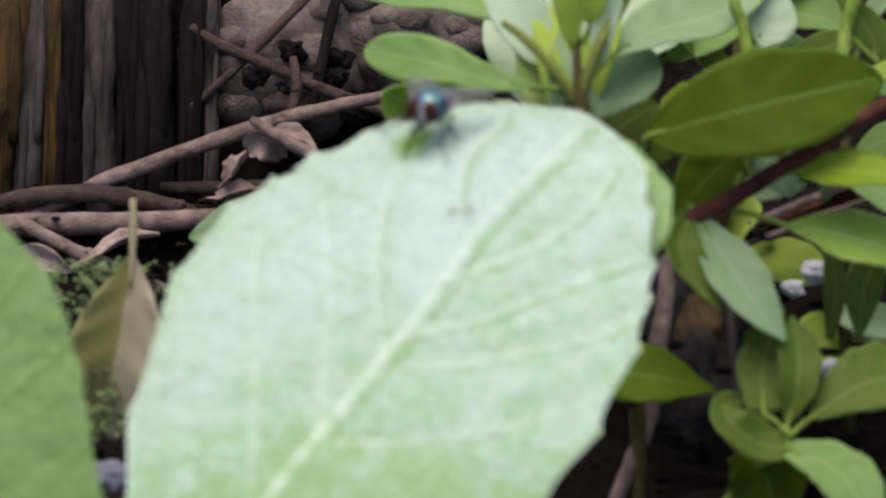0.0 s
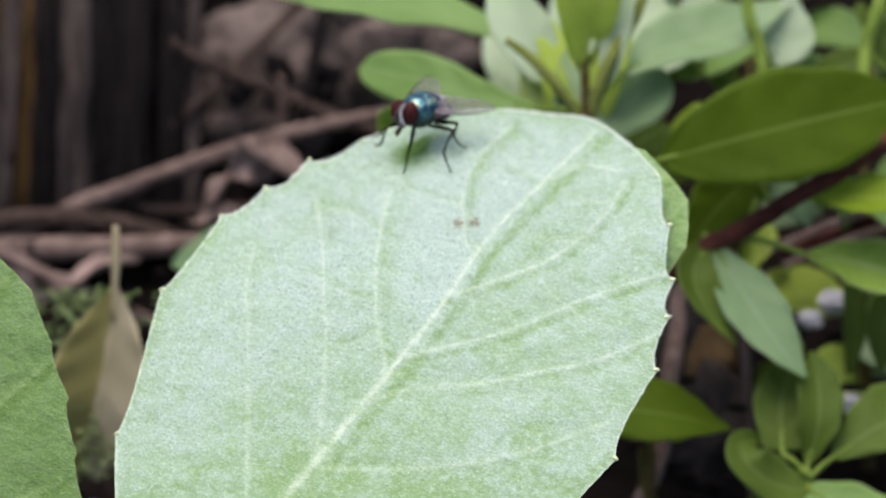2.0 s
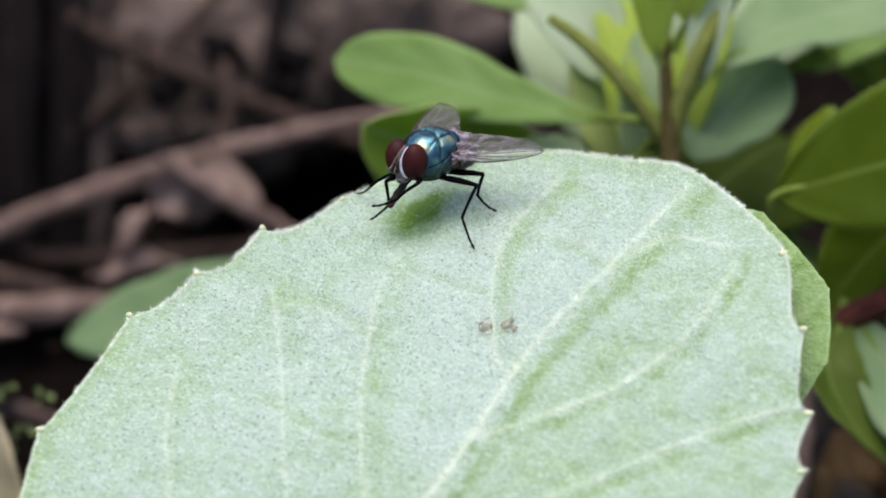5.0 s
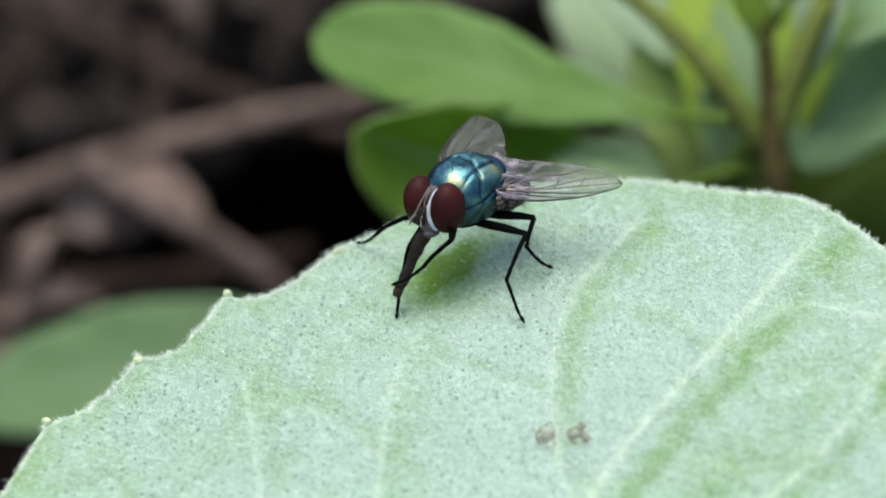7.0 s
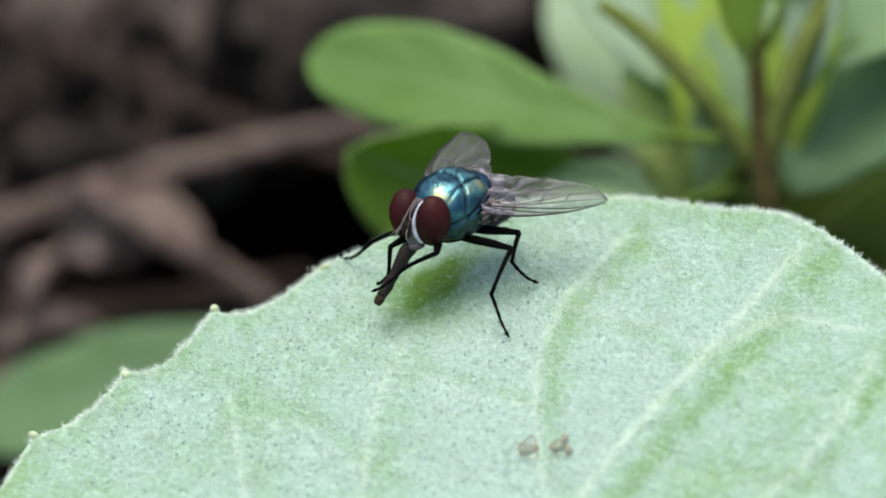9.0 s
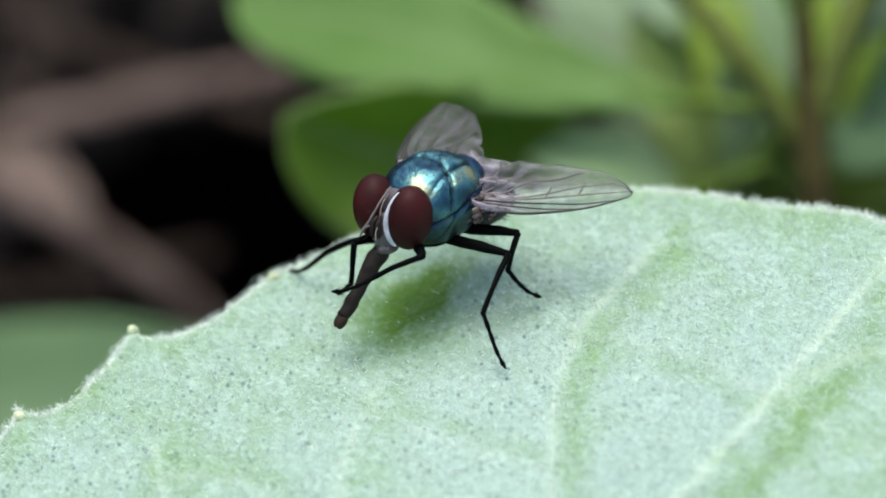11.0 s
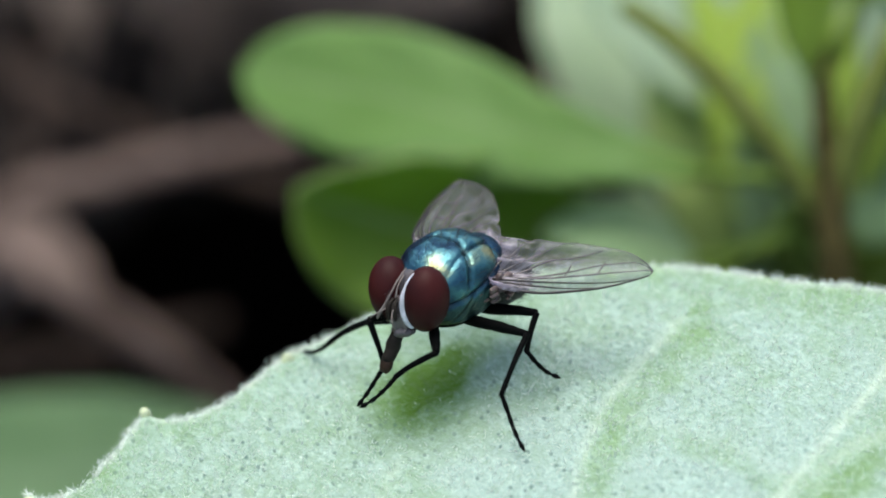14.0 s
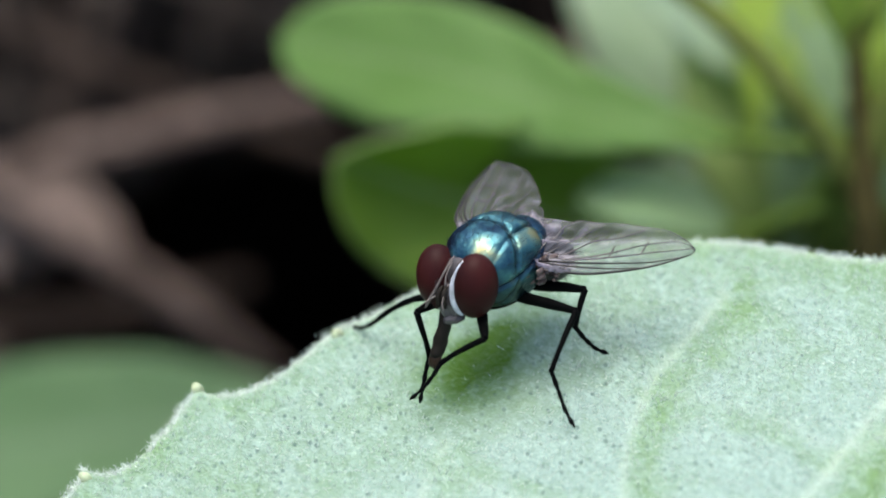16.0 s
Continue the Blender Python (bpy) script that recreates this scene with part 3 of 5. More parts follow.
def veined_leaf(name, margin, midrib, sides, fines, depth, mat, owner, sag=0.95, rings=110, hollow=None, per=22, plain=(), weights=()):
    """The blade of a large leaf with raised pale veins and sunken green bands beside them."""
    rim = np.array(margin_line(margin, sag, per, plain))
    centre = rim.mean(axis=0)
    n = len(rim)
    radii = 1 - (1 - np.linspace(0, 1, rings + 1)[1:]) ** 1.25
    flat = np.concatenate([[centre]] + [centre + (rim - centre) * r for r in radii])
    flat2 = lambda line: [(p.x, p.y) for p in smooth_line([(*q, 0) for q in line], 6)]
    dm, sm = distances(flat, flat2(midrib))
    wide = np.clip(0.27 - 0.009 * (flat[:, 1] + 10), 0.18, 0.5)
    vein = np.exp(-(dm / wide) ** 2)
    groove = 0.55 * np.exp(-((dm - 1.5) / 1.2) ** 2) * (sm < 0)
    raised = 0.20 * np.exp(-(dm / 0.38) ** 2)
    puff = 1 - 0.68 * np.exp(-(dm / 3.0) ** 2)
    for k, line in enumerate(sides):
        dark = weights[k] if k < len(weights) else 0.6
        d, s = distances(flat, flat2(line))
        vein = np.maximum(vein, (0.5 + 0.45 * dark) * np.exp(-(d / 0.2) ** 2))
        groove = np.maximum(groove, dark * np.exp(-((d - 0.75) / 0.8) ** 2) * (s < 0))
        raised += 0.13 * np.exp(-(d / 0.3) ** 2)
        puff = np.minimum(puff, 1 - np.exp(-(d / 2.2) ** 2))
    for line in fines:
        d, s = distances(flat, flat2(line))
        vein = np.maximum(vein, 0.30 * np.exp(-(d / 0.18) ** 2))
        groove = np.maximum(groove, 0.28 * np.exp(-((d - 0.5) / 0.5) ** 2) * (s < 0))
        puff = np.minimum(puff, 1 - 0.7 * np.exp(-(d / 1.2) ** 2))
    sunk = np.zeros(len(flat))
    # hollow below the fly: bare green, with the fly's shadow tinted in
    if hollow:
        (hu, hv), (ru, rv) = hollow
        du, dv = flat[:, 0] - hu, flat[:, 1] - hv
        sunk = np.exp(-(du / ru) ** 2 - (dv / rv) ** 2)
        # a bare streak, part painted shadow, runs slantwise through the hollow
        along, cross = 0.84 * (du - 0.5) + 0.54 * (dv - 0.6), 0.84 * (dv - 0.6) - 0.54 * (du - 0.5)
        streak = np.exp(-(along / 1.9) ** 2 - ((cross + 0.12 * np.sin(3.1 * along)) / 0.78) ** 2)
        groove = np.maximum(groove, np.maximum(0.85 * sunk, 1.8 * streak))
    groove = np.maximum(groove, 0.7 * np.clip((-14 - flat[:, 1] + 0.08 * flat[:, 0]) / 28, 0, 1))
    groove = np.maximum(groove, 0.34 * (sm < 0) * np.clip(dm / 2.0, 0, 1))
    if hollow:
        groove = np.maximum(groove, 0.45 * np.exp(-((flat[:, 0] - 18.8) / 2.4) ** 2 - ((flat[:, 1] + 0.1) / 1.5) ** 2) * (sm < 0))
    edge = np.concatenate([[0.0]] + [np.full(n, r) for r in radii])
    vein = np.maximum(vein, 0.9 * np.clip((edge - 0.988) / 0.008, 0, 1))
    groove = np.maximum(groove, 0.5 * np.clip((edge - 0.93) / 0.07, 0, 1) * 0.8)
    top = []
    for i, (u, v) in enumerate(flat):
        h = raised[i] + 0.45 * puff[i] - 0.5 * sunk[i]
        h += 0.30 * noise.noise(Vector((u * 0.16, v * 0.16, 1))) + 0.15 * noise.noise(Vector((u * 0.75, v * 0.75, 4)))
        top.append((u, v, depth(u, v) + h - 0.55))
    verts = top + [(u, v, c - 0.40) for u, v, c in top]
    k = len(top)
    faces = []
    for r in range(rings):
        for j in range(n):
            j2 = (j + 1) % n
            if r == 0:
                faces.append((0, 1 + j2, 1 + j))
                faces.append((k, k + 1 + j, k + 1 + j2))
            else:
                a, b = 1 + (r - 1) * n + j, 1 + (r - 1) * n + j2
                faces.append((a, b, b + n, a + n))
                faces.append((a + k, a + n + k, b + n + k, b + k))
    last = 1 + (rings - 1) * n
    for j in range(n):
        a, b = last + j, last + (j + 1) % n
        faces.append((a, b, b + k, a + k))
    ob = part(name, (verts, faces), mat, owner)
    for key, values in (("vein", vein), ("groove", groove)):
        at = ob.data.attributes.new(key, "FLOAT", "POINT")
        at.data.foreach_set("value", np.concatenate([values, values]).astype(np.float32))
    return ob, top, last, n


def build_main_leaf():
    leaf = thing("large_leaf", "broad pale-green downy leaf with toothed margin and raised veins", "leaf", group="large downy leaves")
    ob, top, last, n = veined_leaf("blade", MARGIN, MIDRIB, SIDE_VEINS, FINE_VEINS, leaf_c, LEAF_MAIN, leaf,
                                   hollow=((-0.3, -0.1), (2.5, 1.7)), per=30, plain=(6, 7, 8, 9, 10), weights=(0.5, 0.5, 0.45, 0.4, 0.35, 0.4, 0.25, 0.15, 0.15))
    rng = random.Random(4)
    # pale horny tips of the teeth
    for a in MARGIN[1:7] + MARGIN[11:17]:
        i = min(range(n), key=lambda j: (top[last + j][0] - a[0]) ** 2 + (top[last + j][1] - a[1]) ** 2)
        p, q = Vector(top[last + i]), Vector(top[last - 3 * n + i])
        if p.y < -32:
            continue
        out = (p - q).normalized()
        part("tooth", tube([p - out * 0.5, p - out * 0.15, p + out * 0.08], [0.25, 0.22, 0.10], 8, 0.2, 3), TOOTH, leaf, "pale horny tooth tip")
    # short white hairs along the margin
    hairs = []
    for j in range(n):
        p = Vector(top[last + j])
        if p.y < -30:
            continue
        q = Vector(top[last - n + j])
        out = (p - q).normalized()
        if noise.noise(p * 1.7) < -0.2:
            continue
        for k in range(13 if -20 < p.x < 23 and p.y > -10 else 7):
            b = p.lerp(Vector(top[last + (j + 1) % n]), rng.random()) - out * rng.random() * 0.25
            d = out * rng.uniform(0.3, 1) + Vector((rng.uniform(-0.7, 0.7), rng.uniform(-0.3, 0.9), rng.uniform(0.0, 0.9)))
            hairs.append(spike(b, b + d.normalized() * rng.uniform(0.14, 0.40), 0.018))
    tagged(part("margin_hair", join(*hairs), HAIR, leaf, "short white hairs along the leaf margin", smooth=False), kind="stuff")
    # felt of short hairs on the blade round the fly
    felt = []
    ring_of = [i for i, p in enumerate(top) if -17 < p[0] < 20 and -9 < p[1] < 5.2]
    for k in range(30000):
        b = Vector(top[rng.choice(ring_of)])
        if math.hypot((b.x - 0.1) / 3.0, b.y / 2.3) < rng.uniform(0.7, 1.25) and rng.random() < 0.92:
            continue
        if noise.noise(Vector((b.x * 1.1, b.y * 1.6, 7))) + 0.6 * noise.noise(Vector((b.x * 3.5, b.y * 5, 3))) < rng.uniform(-0.5, 0.25):
            continue
        b += Vector((rng.uniform(-0.25, 0.25), rng.uniform(-0.15, 0.15), 0.03))
        d = Vector((rng.uniform(-0.8, 0.8), 0.6 + rng.uniform(-0.5, 0.5), 0.45))
        felt.append(spike(b, b + d.normalized() * rng.uniform(0.10, 0.27), 0.021))
    tagged(part("surface_hair", join(*felt), HAIR, leaf, "fine white felt of leaf hairs", smooth=False), kind="stuff")
    # ring-shaped brown scars
    for u, v, r in ((4.65, -7.05, 0.46), (6.0, -7.0, 0.30), (6.55, -7.15, 0.18), (6.4, -6.6, 0.13)):
        ring = []
        for k in range(25):
            a = 2 * math.pi * k / 24
            w = r * (1 + 0.22 * math.sin(3 * a + 5 * u) + 0.1 * math.sin(7 * a))
            x, y = u + 0.9 * w * math.cos(a), v + 1.1 * w * math.sin(a)
            ring.append((x, y, leaf_c(x, y) - 0.05))
        core = moved(ball((0, 0, 0), (r * 0.8, r * 0.62, 0.07), 20, 10, lambda x, y, z: 1 + 0.5 * noise.noise(Vector((x * 3, y * 3, u)))), Matrix.Translation((u, v, leaf_c(u, v) - 0.12)))
        scar = part("scar", tube(ring[:-4] if r < 0.4 else ring, [0.04, 0.02, 0.045, 0.025, 0.035], 6, 0.5, 1), SCAR, leaf, "brown ring-shaped scar")
        part("scar_core", core, SCAR_CORE, scar)
    stalk = tube([(-22.5, -51, leaf_c(-22.5, -51) - 0.6), (-28, -60, 50), (-34, -70, 42), (-36, -82, 20)], [1.1, 1.2, 1.4, 1.6], 10, 0.1)
    part("leaf_stalk", stalk, STEM_GREEN, leaf, "pale green leaf stalk")
    return leaf


plant = [build_main_leaf()]


def build_under_leaf():
    """A second downy leaf just beneath the fly's leaf; only one side of its margin shows past it."""
    leaf = thing("large_leaf", "fresh green downy leaf lying beneath the fly's leaf", "leaf", group="large downy leaves")
    m = [(14, -2.0), (18.6, 0.4), (23.8, 0.6), (28.0, -4.5), (27.7, -9.3), (25.0, -13.6), (20.2, -20.6), (12, -28), (2, -31), (-4, -24), (0, -10), (6, -3)]
    rib = [(2, -29), (9, -17), (16, -7), (22, 0.5)]
    sides = [[(9, -17), (17, -15), (25, -12.5)], [(13, -11.5), (20, -9.5), (26.5, -6)], [(17, -6), (22, -4.5), (26, -2)]]
    under = lambda u, v: leaf_c(u, v) - 6.0
    veined_leaf("blade", m, rib, sides, [], under, LEAF_UNDER, leaf, rings=46, per=16, sag=0.35)
    part("leaf_stalk", tube([(2, -30.5, under(2, -30.5) - 0.4), (-6, -44, 36), (-20, -62, 30), (-30, -82, 16)], [0.8, 1.0, 1.2, 1.4], 10, 0.1), STEM_GREEN, leaf)
    return leaf


plant.append(build_under_leaf())


def near_c(u, v):
    return 25 - 0.5 * (v + 20) + 0.25 * (u + 45)


def build_near_leaf():
    leaf = thing("large_leaf", "green downy leaf with coarse teeth beside the fly's leaf", "leaf", group="large downy leaves")
    m = [(-50, -3), (-44.5, -7.8), (-38.4, -14.3), (-36.2, -19.5), (-34.4, -24.9), (-33.4, -30.5), (-32.0, -38.0), (-31.6, -47), (-37, -58), (-48, -63),
         (-60, -55), (-66, -38), (-64, -18), (-58, -6)]
    rib = [(-50, -60), (-50, -40), (-51, -20), (-51, -5)]
    sides = [[(-50, -45), (-43, -38), (-35, -33)], [(-50.4, -34), (-44, -28), (-37, -22)], [(-50.6, -24), (-45, -18), (-41, -13)],
             [(-50, -45), (-57, -40), (-64, -36)], [(-50.5, -30), (-57, -24), (-63, -20)]]
    veined_leaf("blade", m, rib, sides, [], near_c, LEAF_NEAR, leaf, rings=50, per=14, sag=0.5)
    part("leaf_stalk", tube([(-50, -60, near_c(-50, -60) - 0.8), (-46, -72, 38), (-40, -86, 16)], [1.2, 1.4, 1.6], 10, 0.1), STEM_GREEN, leaf)
    return leaf


plant.append(build_near_leaf())


# ---- the leafy shrub behind ----
def build_shrub():
    shrub = thing("shrub", "leafy shrub with smooth oval green leaves on reddish stems", "shrub")
    part("stem", tube([(24, -16, -46), (28.6, -9.2, -37), (35.8, -5.1, -36), (40.9, -1.9, -36), (45.3, 0.6, -36), (51.0, 4.5, -36), (60, 9, -40)], [1.05, 1.0, 0.95, 0.9, 0.85], 10, 0.12),
         STEM_RED, shrub, "dark red woody stem")
    part("stem", tube([(24, -16, -46), (20, -6, -42), (18.6, 2.5, -37), (18.2, 7, -37), (17.9, 13, -38), (17.9, 20, -40)], [1.1, 1.0, 0.85, 0.55, 0.45, 0.4], 10, 0.1), STEM_BROWN, shrub, "brown-green shoot")
    part("stem", tube([(24, -16, -46), (25, -26, -46), (25.4, -36, -48), (25, -60, -50)], [0.9, 0.9, 1.0, 1.1], 10, 0.15), STEM_BROWN, shrub)
    part("stem", tube([(26, -50, -46), (33, -42, -40), (39, -35, -33), (42, -32, -30.3)], [0.55, 0.5, 0.5, 0.4], 8, 0.1), STEM_GREEN, shrub)
    part("stem", tube([(18.2, 4.6, -38), (19.5, 9.3, -36.5), (21.1, 13.2, -36), (23.6, 17.6, -37), (25, 23, -38)], [0.66, 0.72, 0.68, 0.6, 0.5], 8, 0.08), STEM_OLIVE, shrub, "green side shoot")
    part("stem", tube([(18.2, 4.8, -38), (15.1, 9.3, -36), (12.2, 12.4, -36), (9.6, 14.3, -37)], [0.66, 0.6, 0.55, 0.4], 8, 0.08), STEM_OLIVE, shrub, "green side shoot")
    part("stem", tube([(36, -4.4, -37), (38.2, 3, -46), (37.1, 13.6, -50), (36.0, 16.8, -50), (35, 24, -52)], [0.5, 0.6, 0.75, 0.75, 0.6], 8, 0.08), STEM_GREEN, shrub, "green side shoot")
    part("stem", tube([(49, 3.4, -37), (48.3, 7, -46), (48.5, 13.7, -50), (49.6, 17.5, -50), (51, 24, -52)], [0.5, 0.7, 0.8, 0.8, 0.6], 8, 0.08), STEM_GREEN, shrub, "green side shoot")
    # petiole foot, base, tip, width, upper side, material, fold, bend, widest, twist
    rows = [
        ((17.6, 6.8, -38), (12.6, 14.6, -54), (-19.2, 21.2, -60), 10.6, (0.1, 0.9, 0.45), LEAF_LIGHT, 0.15, 0.02, 0.55, 0.2),
        ((17.9, 6.0, -38), (14.2, 9.6, -47), (8.4, 20.5, -50), 6.6, (-0.1, 0.75, 0.7), LEAF_PALE, 0.2, 0.05, 0.5, 0.3),
        ((18.0, 6.5, -38), (16.4, 8.5, -46), (13.2, 17.5, -50), 3.4, (0.1, 0.5, 0.85), LEAF_YOUNG, 0.3, 0.05, 0.45, 0.2),
        ((18.2, 10, -38), (17.4, 11.5, -37), (14.8, 22, -33), 3.6, (0.5, 0.1, 1.0), LEAF_YOUNG, 0.5, 0.05, 0.5, 0.2),
        ((18.3, 8, -38), (20.2, 9.5, -37), (23.0, 20, -36), 3.2, (-0.2, 0.7, 0.7), LEAF_PALE, 0.25, 0.05, 0.5, 0.3),
        ((18.5, 12, -38), (19.5, 14, -37), (20.5, 25, -34), 4.0, (-0.1, 0.5, 0.85), LEAF_YOUNG, 0.35, 0.08, 0.5, 0.2),
        ((18.2, 5.0, -38), (20.0, 4.0, -44), (26.6, 11.6, -52), 7.4, (0.1, 0.5, 0.85), LEAF_BLUE, 0.12, 0.05, 0.55, 0.0),
        ((25.4, -2.0, -35), (25.8, 1.6, -32), (52.4, 8.5, -38), 12.8, (0.12, 0.35, 0.93), LEAF_DARK, 0.10, 0.03, 0.52, 0.15),
        ((18.0, 5.5, -40), (13.6, 4.5, -62), (9.2, 17.5, -68), 7.0, (-0.2, 0.6, 0.8), LEAF_PALE, 0.2, 0.05, 0.55, 0.0),
        ((18.0, 5.5, -40), (15.6, 2.0, -49), (14.6, 16.0, -51), 9.0, (0.1, 0.65, 0.75), LEAF_SOFT, 0.25, 0.05, 0.5, 0.0),
        ((18.0, 5.5, -40), (16.0, 3.0, -46), (13.4, 15.0, -48), 2.8, (0.1, 0.65, 0.75), LEAF_YOUNG, 0.25, 0.05, 0.5, 0.0),
        ((18.1, 5.5, -40), (16.2, 1.5, -46), (16.6, 14.0, -48), 3.8, (0.1, 0.65, 0.75), LEAF_GREY, 0.25, 0.05, 0.5, 0.0),
        ((18.2, 4.0, -40), (15.8, -1.5, -56), (17.0, 12.0, -59), 7.0, (0.0, 0.65, 0.75), LEAF_SOFT, 0.2, 0.05, 0.5, 0.0),
        ((18.0, 4.5, -40), (13.0, 3.0, -44), (6.6, 4.6, -46), 4.4, (0.1, 0.8, 0.6), LEAF_GREY, 0.12, 0.05, 0.5, 0.0),
        ((18.0, 4.0, -40), (18.4, -1.5, -52), (27.5, 5.6, -58), 8.0, (0.0, 0.4, 0.9), LEAF_OLIVE, 0.12, 0.05, 0.5, 0.0),
        ((18.2, 5.0, -40), (19.6, 5.5, -46), (22.6, 17.0, -46), 4.2, (-0.1, 0.7, 0.7), LEAF_YOUNG, 0.2, 0.05, 0.5, 0.0),
        ((18.3, 9.0, -40), (20.0, 9.0, -66), (33.0, 20.0, -74), 12.0, (-0.1, 0.7, 0.7), LEAF_PALE, 0.1, 0.05, 0.5, 0.0),
        ((18.3, 9.0, -40), (18.4, 7.0, -54), (18.0, 24.0, -58), 8.0, (0.0, 0.65, 0.75), LEAF_PALE, 0.1, 0.05, 0.5, 0.0),
    ]
    for k, (foot, base, tip, width, face, mat, fold, bend, wide, twist) in enumerate(rows):
        leaf = leaf_part("leaf", blade(base, tip, width, face, fold, bend * (1.0 if k < 8 else 2.2), wide, 0.58, twist * (1.0 if k < 8 else 1.5), 0.03 if k < 8 else 0.07, seed=k), mat, shrub)
        b, t = Vector(base), Vector(tip)
        mid = Vector(foot).lerp(b, 0.5) + Vector((0, 0.1, 0))
        part("petiole", tube([foot, mid, b, b.lerp(t, 0.12)], [0.42, 0.32, 0.26, 0.16], 7), STEM_GREEN, leaf)
    # petiole foot, spine, widths, tilt, fold, material
    bent = [
        ((17.6, 6.6, -38), [(13.2, 7.1, -43), (6.5, 8.4, -45), (0.6, 10.1, -47), (-6.2, 11.3, -49)], [0.9, 2.4, 4.0, 5.4, 6.0, 6.0, 5.6], 6, 0.12, LEAF_LIGHT),
        ((17.4, 5.6, -39), [(14.1, 2.0, -49), (7.0, 3.2, -48.5), (1.2, 4.6, -45.5), (-4.0, 6.4, -41.5)], [1.0, 4.4, 6.6, 7.8, 8.0, 7.6, 6.8], 34, 0.45, LEAF_MID),
        ((31.5, -6.5, -37), [(32.1, -7.6, -36), (35.3, -12.8, -33), (38.5, -17.5, -31), (41.6, -21.2, -30)], [1.3, 6.6, 5.3, 0.3], 10, 0.2, LEAF_BLUE),
        ((31.0, -6.2, -37), [(30.9, -7.0, -36), (29.7, -10.7, -33), (31.4, -14.7, -31.5), (34.2, -17.9, -31)], [1.1, 4.8, 4.0, 0.3], 25, 0.5, LEAF_OLIVE),
        ((19.0, -24.6, -40), [(20.8, -24.7, -36), (27.5, -25.5, -36), (34.0, -26.9, -36)], [7.0, 7.9, 0.3], 15, 0.12, LEAF_DARK),
        ((41.9, -31.6, -30), [(39.2, -29.1, -31), (39.2, -23.5, -33), (41.3, -17.5, -35)], [3.8, 5.6, 0.4], 5, 0.15, LEAF_OLIVE),
        ((42.0, -32.0, -30), [(41.8, -30.7, -30), (43.0, -26.0, -30), (43.0, -21.6, -32), (42.3, -18.4, -34)], [0.6, 4.6, 4.3, 0.3], -10, 0.3, LEAF_OLIVE),
        ((42.4, -32.6, -30.4), [(42.9, -33.3, -30), (38.8, -32.7, -29), (35.7, -30.6, -28), (34.9, -28.3, -30), (37.4, -27.6, -33)], [2.0, 5.6, 5.1, 3.0, 0.8], -15, 0.3, LEAF_OLIVE),
        ((42.0, -32.0, -30), [(44.7, -29.6, -30), (48.9, -26.6, -31), (53.1, -25.2, -33), (57.6, -24.7, -35)], [1.3, 7.1, 9.9, 5.1], 10, 0.12, LEAF_OLIVE),
        ((42.0, -32.6, -30), [(42.1, -33.3, -29), (46.3, -34.9, -27), (49.1, -37.7, -25), (51.0, -43.4, -23)], [2.5, 6.1, 7.3, 2.5], 15, 0.2, LEAF_LIGHT),
        ((41.4, -32.4, -31), [(37.6, -33.1, -33), (39.7, -36.8, -33), (40.9, -43.8, -32)], [5.7, 9.1, 1.3], 0, 0.12, LEAF_DARK),
        ((40.6, -2.0, -36.4), [(41.2, -1.9, -36), (46.0, -2.0, -36), (50.4, -2.2, -35), (57.4, -3.2, -34)], [0.5, 4.8, 6.4, 1.3], 20, 0.2, LEAF_LIME),
        ((34.6, -6.2, -37), [(42.0, -8.3, -38), (46.1, -8.8, -38), (50.5, -10.0, -37), (58.8, -12.6, -36)], [0.8, 5.3, 8.1, 1.5], 15, 0.15, LEAF_MID),
        ((38.0, -3.2, -37), [(36.5, 0.5, -40), (32.7, -3.1, -40), (28.7, -7.9, -39)], [5.1, 7.1, 0.4], 5, 0.2, LEAF_DARK),
        ((42.0, -1.0, -37), [(37.9, 1.0, -44), (40.8, -1.9, -44), (42.4, -5.1, -44)], [3.8, 5.4, 0.6], 5, 0.2, LEAF_BLUE),
        ((46.0, -8.6, -40), [(47.1, -10.2, -50), (47.7, -15.3, -50), (47.2, -21.1, -50)], [1.5, 2.8, 1.0], 0, 0.3, LEAF_OLIVE),
        ((54.0, -11.0, -40), [(52.8, -10.8, -46), (50.9, -15.3, -46), (50.3, -21.0, -46)], [1.9, 4.4, 0.6], 0, 0.3, LEAF_OLIVE),
        ((36.0, 16.8, -50), [(38.4, 12.7, -56), (40.3, 15.3, -57), (40.6, 20.2, -58)], [2.6, 6.0, 0.6], 0, 0.1, LEAF_PALE),
        ((18.8, 7.2, -38), [(22.1, 11.1, -44), (27.0, 13.8, -50), (32.8, 15.5, -54), (40.6, 18.9, -58)], [1.8, 6.8, 8.4, 1.0], 15, 0.3, LEAF_GREY),
        ((48.5, 13.7, -50), [(52.2, 10.5, -52), (51.5, 13.7, -52), (47.6, 18.8, -52)], [2.6, 4.4, 1.0], 0, 0.2, LEAF_OLIVE),
        ((48.1, 10.4, -50), [(42.7, 10.5, -58), (46.5, 12.2, -58), (51.7, 13.8, -58)], [1.9, 3.9, 0.6], 0, 0.2, LEAF_OLIVE),
        ((31.0, -3.0, -44), [(30.5, 7.6, -46), (28.9, 5.1, -46), (27.3, 3.4, -46)], [1.3, 2.8, 0.6], 0, 0.2, LEAF_LIME),
    ]
